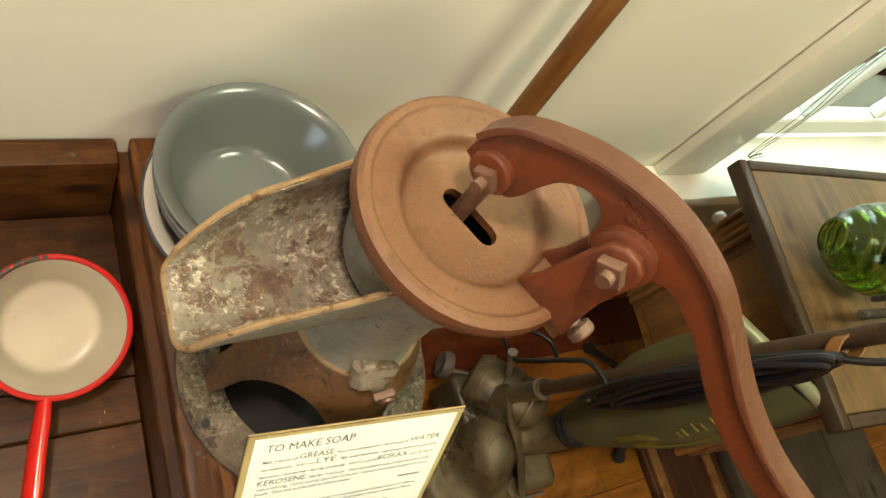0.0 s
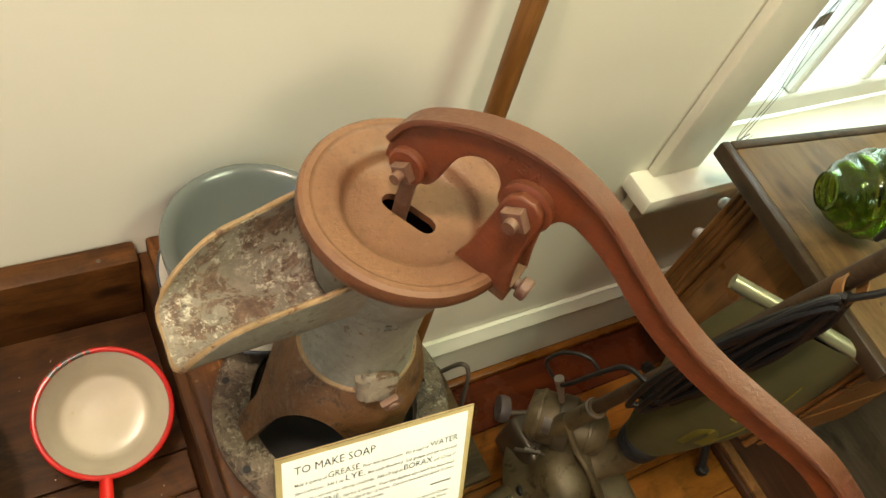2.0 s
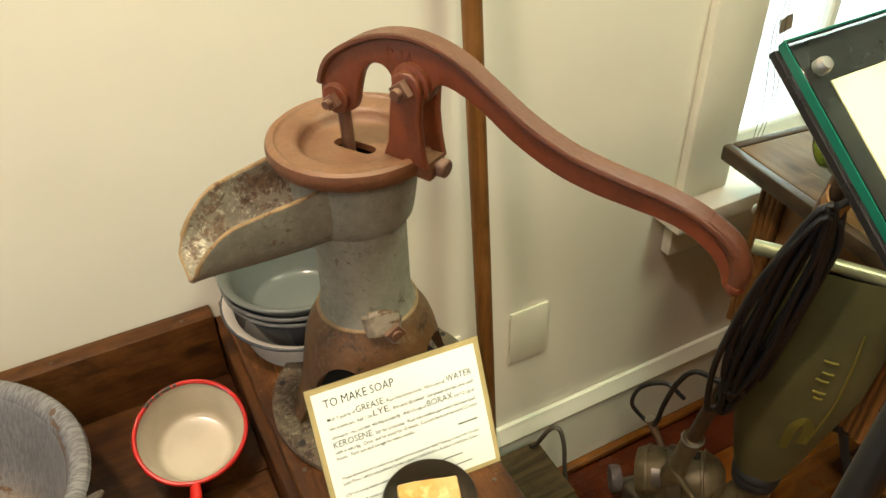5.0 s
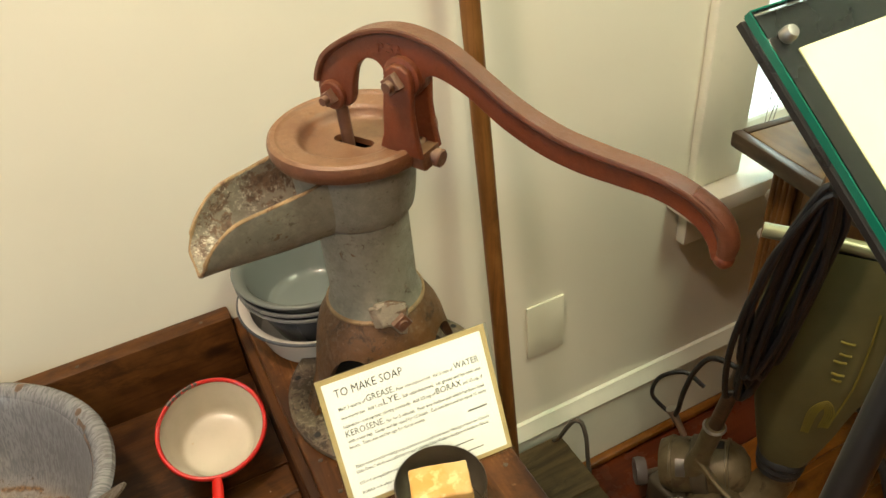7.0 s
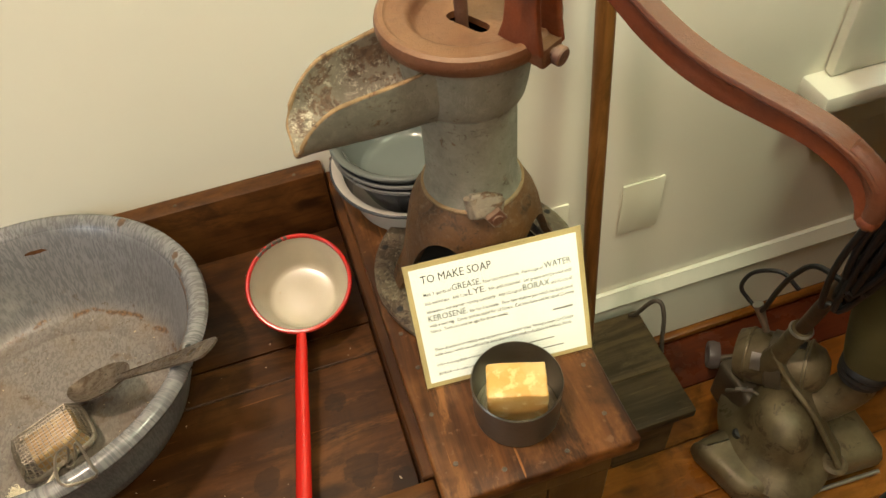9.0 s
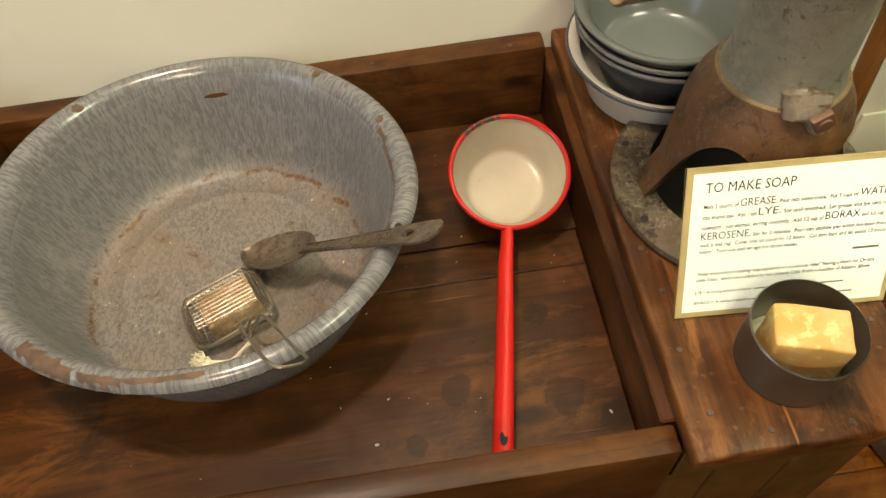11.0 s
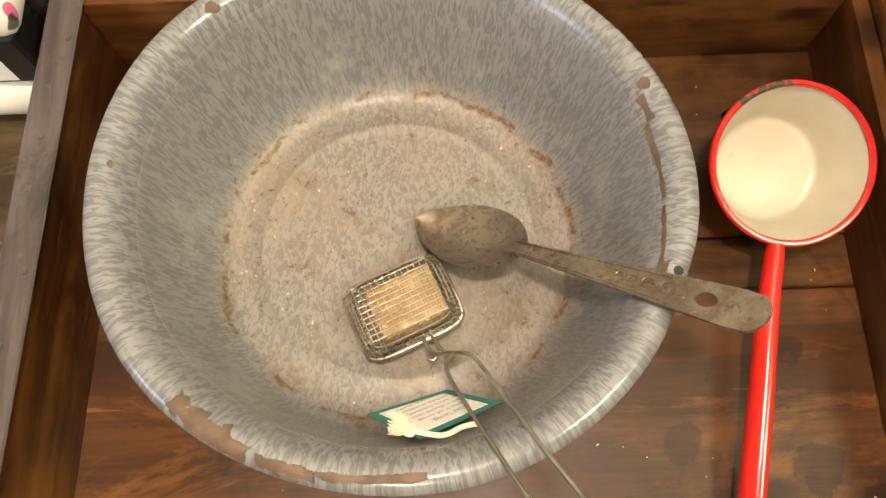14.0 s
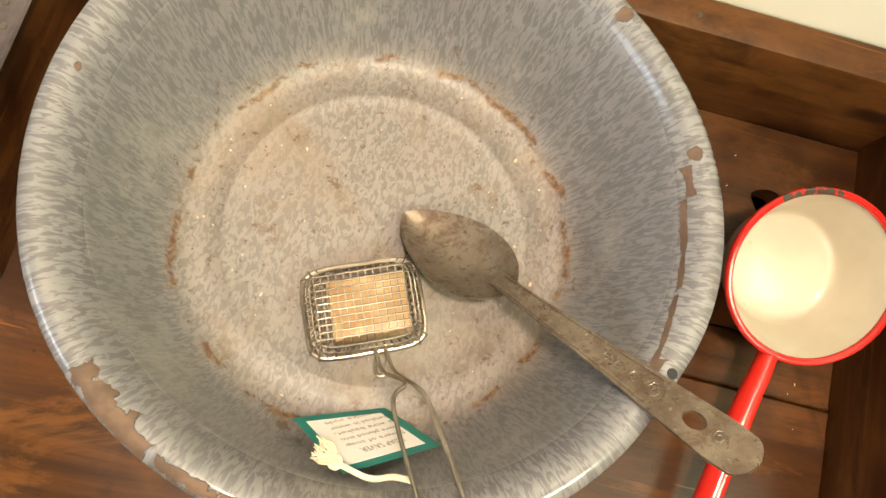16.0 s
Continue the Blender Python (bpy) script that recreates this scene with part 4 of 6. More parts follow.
cap = join(lathe([(0.030, 1.1135), (0.040, 1.1140), (0.0432, 1.1158), (0.0455, 1.1205), (0.0478, 1.1238), (0.0510, 1.1252), (0.0630, 1.1262), (0.0645, 1.1266), (0.0662, 1.1285), (0.0700, 1.1290), (0.0728, 1.1268), (0.0740, 1.1225), (0.0736, 1.1170), (0.0718, 1.1130), (0.0685, 1.1112), (0.050, 1.1110)], (CPX, CPY, 0), 80), (lambda r: (r.transform(Matrix.Translation((CPX, CPY, 0))), r)[1])(ring_to_slot(0.030, slot_edge, 1.1135, 0.006, 80)))
part("cap", cap, M_CAP, pump, "round rusty iron cap with a slot")
part("throat", lathe([(0, 1.085), (0.048, 1.085), (0.0485, 1.1105)], (PX, PY, 0), 32), M_INK, pump, "dark inside of the pump head")

D, N = Vector((0.5, -0.866, 0)), Vector((-0.866, -0.5, 0))


def hpt(d, z, n=0.0):
    return Vector((PX, PY - 0.003, 0)) + D * d + N * n + Vector((0, 0, z))


HM = frame_of(D, (0, 0, 1), hpt(0, 0))          # u along the handle, v up, normal to its side
top_line = [(-0.023, 1.152), (-0.021, 1.168), (-0.011, 1.188), (0.006, 1.202), (0.030, 1.2145), (0.055, 1.221), (0.080, 1.221), (0.108, 1.213), (0.135, 1.1965), (0.166, 1.1775), (0.200, 1.1635), (0.235, 1.1565), (0.265, 1.152), (0.288, 1.1460), (0.308, 1.1355), (0.321, 1.121), (0.327, 1.107), (0.326, 1.094)]
low_line = [(0.3145, 1.0955), (0.3095, 1.109), (0.298, 1.1215), (0.275, 1.1320), (0.245, 1.1355), (0.215, 1.1385), (0.185, 1.1460), (0.155, 1.1600), (0.132, 1.1755), (0.119, 1.1830), (0.106, 1.1885), (0.096, 1.1905), (0.089, 1.187), (0.083, 1.176), (0.073, 1.168), (0.060, 1.168), (0.052, 1.176), (0.050, 1.187), (0.043, 1.1945), (0.033, 1.1945), (0.023, 1.186), (0.0175, 1.172), (0.014, 1.158), (0.008, 1.149), (-0.008, 1.146)]
up_curve = [(p.x, p.y) for p in smooth_path([(u, v, 0) for u, v in top_line], 4)]
dn_curve = [(p.x, p.y) for p in smooth_path([(u, v, 0) for u, v in low_line], 4)]
hd = part("handle", plate(up_curve + dn_curve, 0.0082, HM, 0.0016, 3), M_HANDLE, pump, "long curved red-painted iron handle")
flange_line = [hpt(u, v - 0.0008) for u, v in up_curve[4:-9]]
part("handle_flange", sweep(flange_line, lambda s: [(h, w * 0.0084 * (0.85 + 0.15 * min(1, 8 * s))) for h, w in ((-0.0034, -0.90), (-0.0030, -0.45), (-0.0030, 0.45), (-0.0034, 0.90), (-0.0022, 1.0), (0.0002, 1.0), (0.0015, 0.86), (0.0025, 0.5), (0.0028, 0.0), (0.0025, -0.5), (0.0015, -0.86), (0.0002, -1.0), (-0.0022, -1.0))], up=N), M_HANDLE_TOP, hd, "browned top flange of the handle")
tipc = smooth_path([hpt(0.296, 1.143), hpt(0.314, 1.130), hpt(0.323, 1.113), hpt(0.322, 1.098)], 5)
part("grip_end", tube(tipc, lambda s: 0.0060 + 0.0018 * math.sin(math.pi * min(1, s * 1.0)) ** 0.7, 18), M_HANDLE_TOP, hd, "thickened grip end")
part("grip_tip", lathe([(0, 0.0072), (0.004, 0.0062), (0.0063, 0.0037), (0.0073, 0.0), (0.0063, -0.0037), (0.004, -0.0062), (0, -0.0072)], tuple(hpt(0.322, 1.0975)), 20), M_HANDLE, hd)
for s in (1,):
    part("pivot_boss", tube([hpt(0.070, 1.187, f) for f in (-0.0100, -0.0088, 0.0088, 0.0100)], lambda q: 0.0165 if 0.2 < q < 0.8 else 0.0145, 28), M_HANDLE, hd)
part("rod_boss", tube([hpt(-0.005, 1.158, f) for f in (-0.0092, -0.0080, 0.0080, 0.0092)], lambda q: 0.0128 if 0.2 < q < 0.8 else 0.0112, 24), M_HANDLE, hd)
for i, ch in enumerate("P3A"):
    b = letters(ch, 0.0064, 0.0080, Matrix.Identity(4), 0.0)
    bmesh.ops.solidify(b, geom=b.faces[:], thickness=0.0012)
    b.transform(frame_of(D * 0.995 - Vector((0, 0, 0.02)), (0, 0, 1), hpt(0.047 + 0.0086 * i, 1.2030, 0.0050)))
    bmesh.ops.recalc_face_normals(b, faces=b.faces[:])
    part("cast_letter", b, M_HANDLE, hd, "raised cast letter", 20)
# the fork that carries the handle
for s in (-1, 1):
    o = frame_of(D, (0, 0, 1), hpt(0, 0, 0.0125 * s))
    cheek = [(0.046, 1.126), (0.086, 1.122), (0.083, 1.140), (0.0815, 1.160), (0.0835, 1.187), (0.081, 1.195), (0.075, 1.1995), (0.066, 1.1995), (0.060, 1.195), (0.0575, 1.187), (0.0535, 1.160), (0.051, 1.140)]
    part("fork_cheek", plate(cheek, 0.0070, o, 0.0022, 3), M_HANDLE, pump)
part("fork_foot", plate([(0.047, 1.113), (0.086, 1.110), (0.086, 1.126), (0.049, 1.1275)], 0.026, HM, 0.003, 2), M_CAP, pump)


def hexbolt(a, axis, r, h, shank, name="bolt", square=True):
    m4 = frame_of(axis.orthogonal(), axis.cross(axis.orthogonal()), a)
    n = 4 if square else 6
    o = [(r * math.cos(math.tau * (k + 0.35) / n), r * math.sin(math.tau * (k + 0.35) / n)) for k in range(n)]
    bm = plate(o, h, m4 @ Matrix.Translation((0, 0, h / 2)), 0.0012, 2)
    return join(bm, rod(a, a + axis * (h + shank), r * 0.52, r * 0.45, 14))


part("pivot_bolt", hexbolt(hpt(0.070, 1.187, 0.0161), N, 0.0092, 0.0075, 0.005), M_BOLT, pump, "square rusty pivot nut")
part("pivot_bolt", hexbolt(hpt(0.070, 1.187, -0.0161), -N, 0.0098, 0.006, 0.002), M_BOLT, pump)
part("rod_bolt", hexbolt(hpt(-0.004, 1.158, 0.0093), N, 0.0080, 0.007, 0.0055), M_BOLT, pump, "square rusty nut on the rod pin")
part("rod_bolt", hexbolt(hpt(-0.005, 1.157, -0.0083), -N, 0.0085, 0.006, 0.002), M_BOLT, pump)
part("plunger_rod", rod(hpt(-0.004, 1.158), hpt(-0.002, 1.088), 0.0055, n=16), M_BOLT, pump, "rusty plunger rod")
part("set_screw", join(rod(hpt(0.070, 1.119), hpt(0.090, 1.119), 0.0042, n=14), tube([hpt(0.0890, 1.119), hpt(0.0900, 1.119), hpt(0.0950, 1.1188), hpt(0.0962, 1.1187)], lambda s: 0.0066 if s in (0.0, 1.0) else 0.0078, 18)), M_BOLT, pump, "rusty set screw with a round head")
lug_d = Vector((0.02, -1.0, 0)).normalized()
lug0 = Vector((PX - 0.005, PY, 0.945))
lugm = frame_of(lug_d.cross(Vector((0, 0, 1))), (0, 0.55, 0.84), lug0 + lug_d * 0.0525) @ Matrix.Scale(0.86, 4)
part("clamp_lug", join(plate([(-0.020, 0.012), (-0.004, 0.020), (0.014, 0.022), (0.019, 0.010), (0.016, -0.006), (0.004, -0.008), (-0.003, -0.020), (-0.010, -0.022), (-0.014, -0.012)], 0.013, lugm, 0.004, 3), rod(lugm @ Vector((-0.016, 0.008, 0.003)), lugm @ Vector((-0.008, -0.018, 0.006)), 0.0062, 0.0050, 14), rod(lugm @ Vector((0.014, 0.018, 0.0)), lugm @ Vector((0.014, -0.004, 0.004)), 0.0072, 0.0060, 14)), M_LUG, pump, "grey-white painted clamp lug")
la = lug0 + lug_d * 0.0635 + Vector((0.004, 0, 0.003))
part("clamp_bolt", hexbolt(la, lug_d, 0.0105, 0.006, 0.002), M_BOLT, pump, "square rusty clamp bolt")
for a in (150, 200, 260, 320, 20, 80):
    c = (PX + 0.104 * math.cos(radians(a)), PY + 0.104 * math.sin(radians(a)), 0.8152)
    part("bolt_hole", lathe([(0, 0.0004), (0.0032, 0.0005), (0.0038, 0.0)], c, 12), M_INK, pump)

# ---- enamel bowls behind the pump ----
def dish(r, h, wall, foot):
    return [(0.0, 0.0015), (foot - 0.008, 0.0015), (foot, 0.0035), (foot + 0.006, 0.009), (r - 0.014, h - 0.008), (r - 0.006, h - 0.001), (r - 0.002, h), (r, h - 0.002), (r - 0.001, h - 0.005), (r - 0.008, h - 0.007), (foot + 0.004, 0.0005), (foot, -0.0008), (0.0, -0.0008)]


bowls = (("white", 0.0875, -0.1015, 0.0965, 0.8012, 0.052, 0.070, M_WHITE_ENAMEL, "shallow white enamel bowl at the bottom of a stack"),
         ("dark", 0.0890, -0.0970, 0.0900, 0.8125, 0.066, 0.055, M_NAVY, "dark grey enamel bowl in a stack"),
         ("dark", 0.0870, -0.0960, 0.0895, 0.8205, 0.066, 0.055, M_NAVY, "dark grey enamel bowl in a stack"),
         ("grey", 0.0855, -0.0950, 0.0890, 0.8295, 0.068, 0.055, M_BOWL, "grey enamel bowl on top of a stack"))
for kind, x, y, r, z, h, foot, mat, lab in bowls:
    t = thing("enamel_bowl", (x, y, z), lab, "bowl", "stacked enamel bowls")
    part("bowl", lathe(dish(r, h, 0.002, foot), (x, y, z), 72), mat, t)
    part("rim", lathe([(r - 0.0015 + 0.0022 * math.cos(math.tau * k / 8), h - 0.002 + 0.0022 * math.sin(math.tau * k / 8)) for k in range(8)], (x, y, z), 72, True), M_NAVY if kind == "white" else M_RIM_GREY if kind == "dark" else mat, t)

# ---- recipe card ----
C_BL, C_BR, C_TL = Vector((0.0185, -0.3725, 0.8012)), Vector((0.1885, -0.3845, 0.8012)), Vector((0.0225, -0.3145, 0.9215))
CW, CH = (C_BR - C_BL).length, (C_TL - C_BL).length
card_m = frame_of(C_BR - C_BL, C_TL - C_BL, C_BL)
card = thing("recipe_card", C_BL, "laminated white soap recipe card with tan border leaning on the pump", "card")
part("backing", plate([(0, 0), (CW, 0), (CW + 0.001, CH), (0, CH)], 0.0016, card_m, 0.0003), M_GOLD, card, "tan card border")
part("sheet", plate([(0.0050, 0.0055), (CW - 0.0048, 0.0048), (CW - 0.0048, CH - 0.0052), (0.0050, CH - 0.0050)], 0.0006, card_m @ Matrix.Translation((0, 0, 0.0012)), 0), M_PAPER, card, "white printed sheet")
film = part("laminate", plate([(-0.002, -0.0015), (CW + 0.002, -0.0015), (CW + 0.003, CH + 0.0015), (-0.002, CH + 0.0015)], 0.0005, card_m @ Matrix.Translation((0, 0, 0.0027)), 0), M_CLEAR, card, "clear glossy laminate")
film.visible_shadow = False


def written(x, y, w, h, string, ink=None):
    part("lettering", letters(string, w * CW, h * CH, card_m @ Matrix.Translation((x * CW, y * CH, 0.0016)), 0.0, 0.0 if h > 0.04 else 0.010), ink or M_INK, card, "printed words", 180)


def print_bar(x, y, w, h):
    part("print_bar", plate([(0, 0), (w * CW, 0), (w * CW, h * CH), (0, h * CH)], 0.0001, card_m @ Matrix.Translation((x * CW, y * CH, 0.0017)), 0), M_INK_PALE, card)


written(0.085, 0.845, 0.395, 0.062, "TO MAKE SOAP")
written(0.085, 0.745, 0.155, 0.026, "Melt 3 quarts of")
written(0.245, 0.745, 0.165, 0.048, "GREASE.")
written(0.42, 0.745, 0.345, 0.026, "Pour into stone crock.  Put 5 cups of")
written(0.772, 0.745, 0.155, 0.048, "WATER")
written(0.085, 0.678, 0.24, 0.026, "into enamel pan.  Add 1 can")
written(0.332, 0.678, 0.10, 0.048, "LYE.")
written(0.445, 0.678, 0.48, 0.026, "Stir until dissolved.  Let grease and lye cool until")
written(0.085, 0.611, 0.545, 0.026, "lukewarm - not warmer, stirring constantly.  Add 1/2 cup of")
written(0.637, 0.611, 0.155, 0.048, "BORAX")
written(0.80, 0.611, 0.125, 0.026, "and 1/2 cup of")
written(0.085, 0.544, 0.225, 0.048, "KEROSENE.")
written(0.32, 0.544, 0.60, 0.026, "Stir for 2 minutes.  Pour into shallow pan which has been lined")
written(0.085, 0.497, 0.84, 0.026, "with a wet rag.  Cover and let stand for 12 hours.  Cut into bars and let stand 12 more")
written(0.085, 0.452, 0.45, 0.026, "hours.  Turn out and let age for three weeks.")
print_bar(0.79, 0.395, 0.12, 0.014)
written(0.085, 0.300, 0.82, 0.024, "These directions for making soap appeared in a cookbook titled \"Having a Heart for Christ's")
written(0.085, 0.258, 0.81, 0.024, "Little Ones,\" which was published by the Lutheran Child Welfare Auxiliary of Addison, Illinois.")
written(0.085, 0.170, 0.26, 0.022, "LYE = A strong alkaline solution")
print_bar(0.36, 0.174, 0.42, 0.009)
written(0.085, 0.095, 0.27, 0.022, "BORAX = A white crystalline")
print_bar(0.36, 0.099, 0.47, 0.009)

# ---- tin with soap ----
tc = (0.0925, -0.4225, 0.8008)
tin = thing("round_tin", tc, "dark round tin dish on the ledge holding soap", "tin")
part("wall", lathe([(0.0385, 0.0012), (0.0395, 0.0), (0.0405, 0.004), (0.0413, 0.050), (0.0420, 0.0525), (0.0408, 0.0538), (0.0401, 0.052), (0.0401, 0.0012)], tc, 64, True), M_TIN, tin, "dark tin side wall with a rolled rim")
part("bottom", lathe([(0.0, 0.0014), (0.030, 0.0014), (0.0305, 0.0022), (0.032, 0.0022), (0.0325, 0.0014), (0.035, 0.0014), (0.0355, 0.0022), (0.037, 0.0022), (0.0375, 0.0014), (0.0395, 0.0014)], tc, 64), M_TIN_FLOOR, tin, "ringed tin bottom")


def soap_block(m, lx, ly, lz, seed):
    bm = box(-lx / 2, lx / 2, -ly / 2, ly / 2, 0, lz, 0.0025, 3)
    bmesh.ops.subdivide_edges(bm, edges=[e for e in bm.edges if e.calc_length() > 0.012], cuts=6, use_grid_fill=True)
    for v in bm.verts:
        v.co += 0.0011 * Vector((noise.noise(v.co * 70 + Vector((seed, 0, 0))), noise.noise(v.co * 70 + Vector((0, seed, 0))), noise.noise(v.co * 60 + Vector((0, 0, seed)))))
    bm.transform(m)
    return bm


sm = pose(0.0905, -0.4270, 0.8042, 0, 0, -17)
single("soap_bar", soap_block(sm, 0.054, 0.035, 0.060, 2), M_SOAP, (0.0905, -0.427, 0.8042), "amber-yellow block of home-made lye soap in a tin", "soap", smooth=60)

# ---- spoon in the basin ----
tip, neck, end = Vector((-0.360, -0.183, 0.7245)), Vector((-0.287, -0.224, 0.768)), Vector((-0.165, -0.303, 0.876))
spoon = thing("serving_spoon", tip, "large tarnished metal serving spoon leaning out of the basin", "spoon")
bm_l = (neck - tip).length + 0.008
sd = (neck - tip).normalized()
sm = frame_of(sd, Vector((0.42, 0.82, -0.25)), tip)


def spoon_bowl():
    bm = bmesh.new()
    nu, nv = 22, 12
    skins = []
    for skin in (0, 1):
        rows = []
        for i in range(nu + 1):
            s = i / nu
            half = 0.0295 * max(0.0, math.sin(math.pi * min(1, s * 1.005) ** 1.25)) ** 0.48 if s > 0 else 0.0
            half = max(half, 0.0012 if s < 0.5 else 0.0052)
            row = []
            for j in range(nv + 1):
                q = 2 * j / nv - 1
                depth = 0.0125 * (math.sin(math.pi * min(1, s ** 0.9))) ** 0.7 * (1 - q * q)
                row.append(bm.verts.new((s * bm_l, half * q, -depth - 0.0011 * skin)))
            rows.append(row)
        skins.append(rows)
        for a, b in zip(rows, rows[1:]):
            for j in range(nv):
                bm.faces.new((a[j], a[j + 1], b[j + 1], b[j]))
    for i in range(nu):
        for j in (0, nv):
            bm.faces.new((skins[0][i][j], skins[0][i + 1][j], skins[1][i + 1][j], skins[1][i][j]))
    for i in (0, nu):
        for j in range(nv):
            bm.faces.new((skins[0][i][j], skins[0][i][j + 1], skins[1][i][j + 1], skins[1][i][j]))
    bmesh.ops.remove_doubles(bm, verts=bm.verts[:], dist=1e-5)
    bmesh.ops.recalc_face_normals(bm, faces=bm.faces[:])
    return bm


b = spoon_bowl()
b.transform(sm)
part("bowl", b, M_SPOON, spoon, "pointed oval bowl of the spoon")
hdir = (end - neck).normalized()
hlen = (end - neck).length + 0.008
hm = frame_of(hdir, Vector((0.42, 0.82, -0.25)), neck - hdir * 0.006)
half_w = lambda s: 0.0058 + 0.0092 * s ** 1.25
o_left = [(hlen * k / 24, half_w(k / 24) * (1 if k < 22 else (0.98 if k == 22 else (0.90 if k == 23 else 0.0)))) for k in range(24)]
o_left += [(hlen * (23 + math.sin(a)) / 24 + 0.003 * math.sin(a), half_w(1.0) * 0.90 * math.cos(a)) for a in (0.3, 0.6, 0.9, 1.2, 1.45)]
hole_c, hole_r = hlen - 0.034, 0.0052


def holed_plate(outer, inner, thickness, m):
    bm = bmesh.new()
    edges = []
    for loop in (outer, inner):
        vs = [bm.verts.new((u, v, -thickness / 2)) for u, v in loop]
        edges += [bm.edges.new((vs[k], vs[(k + 1) % len(vs)])) for k in range(len(vs))]
    faces = [f for f in bmesh.ops.triangle_fill(bm, edges=edges, use_beauty=True)["geom"] if isinstance(f, bmesh.types.BMFace)]
    up = bmesh.ops.extrude_face_region(bm, geom=faces)["geom"]
    for v in up:
        if isinstance(v, bmesh.types.BMVert):
            v.co.z += thickness
    bmesh.ops.recalc_face_normals(bm, faces=bm.faces[:])
    bm.transform(m)
    return bm


b = holed_plate(o_left + [(u, -v) for u, v in reversed(o_left)], [(hole_c + 1.3 * hole_r * math.cos(math.tau * k / 20), hole_r * math.sin(math.tau * k / 20)) for k in range(20)], 0.0022, hm)
sh = part("handle", b, M_SPOON, spoon, "flat flared handle with a hanging hole")
for side in (-1, 1):
    part("raised_edge", tube([hm @ Vector((hlen * (0.02 + 0.66 * k / 12), side * half_w(0.02 + 0.66 * k / 12) * 0.78, 0.0014)) for k in range(13)], 0.0007, 6), M_SPOON, sh)
for c0, r0 in ((0.68, 0.0062), (0.61, 0.0050), (0.55, 0.0040), (0.50, 0.0032), (0.90, 0.0050)):
    part("scroll", tube([hm @ Vector((hlen * c0 + r0 * (1 - 0.07 * k) * math.cos(0.8 * k), r0 * (1 - 0.07 * k) * math.sin(0.8 * k), 0.0015)) for k in range(13)], 0.0007, 6), M_SPOON, sh)

# ---- soap saver: a wire cage with a handle ----
gm = pose(-0.3705, -0.2575, 0.7350, -6, -3, 23)
saver = thing("soap_saver", gm.translation, "wire cage soap saver with a long looped wire handle", "soap saver")
GX, GY, GZ = 0.079, 0.062, 0.030


def cage_half(name, label, z0, z1, flip):
    """One dished half of the cage: a heavy rim with a bent wire grid under it."""
    rim = []
    for k in range(24):
        a = math.tau * (k + 0.5) / 24
        c, s = math.cos(a), math.sin(a)
        rim.append((GX / 2 * math.copysign(abs(c) ** 0.35, c), GY / 2 * math.copysign(abs(s) ** 0.35, s), z0))
    half = part(name, tube([gm @ Vector(p) for p in rim], 0.0017, 8, True), M_WIRE, saver, label)
    inx, iny = GX / 2 - 0.0100, GY / 2 - 0.0100
    for k in range(13):
        x = -inx + 2 * inx * k / 12
        ex = x * (GX / 2 - 0.0055) / inx
        part("wire", tube([gm @ Vector(p) for p in ((ex, -GY / 2, z0), (x, -iny, z1), (x, iny, z1), (ex, GY / 2, z0))], 0.0006, 5), M_WIRE, half)
    for k in range(10):
        y = -iny + 2 * iny * k / 9
        ey = y * (GY / 2 - 0.0055) / iny
        part("wire", tube([gm @ Vector(p) for p in ((-GX / 2, ey, z0), (-inx, y, z1 + 0.0006 * flip), (inx, y, z1 + 0.0006 * flip), (GX / 2, ey, z0))], 0.0006, 5), M_WIRE, half)
    for f in (0.35, 0.7):
        w = 1 - 0.22 * f
        part("wire", tube([gm @ Vector((x * w, y * w, z0 + (z1 - z0) * f)) for x, y, z in rim], 0.0006, 5, True), M_WIRE, half)


cage_half("upper_cage", "domed upper wire grid", 0.0012, 0.0185, 1)
cage_half("lower_cage", "dished lower wire grid", -0.0012, -0.0150, -1)
gh = gm @ Vector((0.005, -GY / 2, 0.0))
hl = [gh + Vector((-0.003, 0.002, 0.002)), gh + Vector((0.006, -0.012, 0.014)), Vector((-0.3345, -0.302, 0.786)), Vector((-0.3385, -0.317, 0.800)), Vector((-0.312, -0.370, 0.856)), Vector((-0.2935, -0.402, 0.889)), Vector((-0.283, -0.409, 0.892)), Vector((-0.269, -0.399, 0.878)), Vector((-0.285, -0.370, 0.851)), Vector((-0.3165, -0.3135, 0.801)), Vector((-0.3265, -0.3025, 0.787)), gh + Vector((0.014, -0.011, 0.014)), gh + Vector((0.004, 0.003, 0.002))]
part("wire_handle", tube(smooth_path(hl, 5), 0.0014, 8), M_WIRE, saver, "looped wire handle")
part("clip_loop", tube(smooth_path([gh + Vector((0.000, 0.001, 0.001)), gh + Vector((0.001, -0.012, 0.005)), gh + Vector((0.005, -0.015, 0.006)), gh + Vector((0.008, -0.011, 0.005)), gh + Vector((0.006, 0.002, 0.001))], 5), 0.0011, 8), M_WIRE, saver)
single("soap_bar", soap_block(gm @ Matrix.Translation((0.004, -0.001, -0.0125)), 0.053, 0.040, 0.026, 5), M_SOAP_PALE, gm.translation, "worn pale tan soap remnant inside a wire cage", "soap", smooth=60)

# ---- tag on a string ----
tL, tR, tT, tB = Vector((-0.395, -0.342, 0.756)), Vector((-0.302, -0.329, 0.759)), Vector((-0.340, -0.3165, 0.7225)), Vector((-0.357, -0.357, 0.808))
t_o = Vector((-0.3525, -0.3385, 0.765))
tm = frame_of(Vector((0.93, 0.10, -0.12)), tT - tB + Vector((0.01, 0, 0)), t_o)
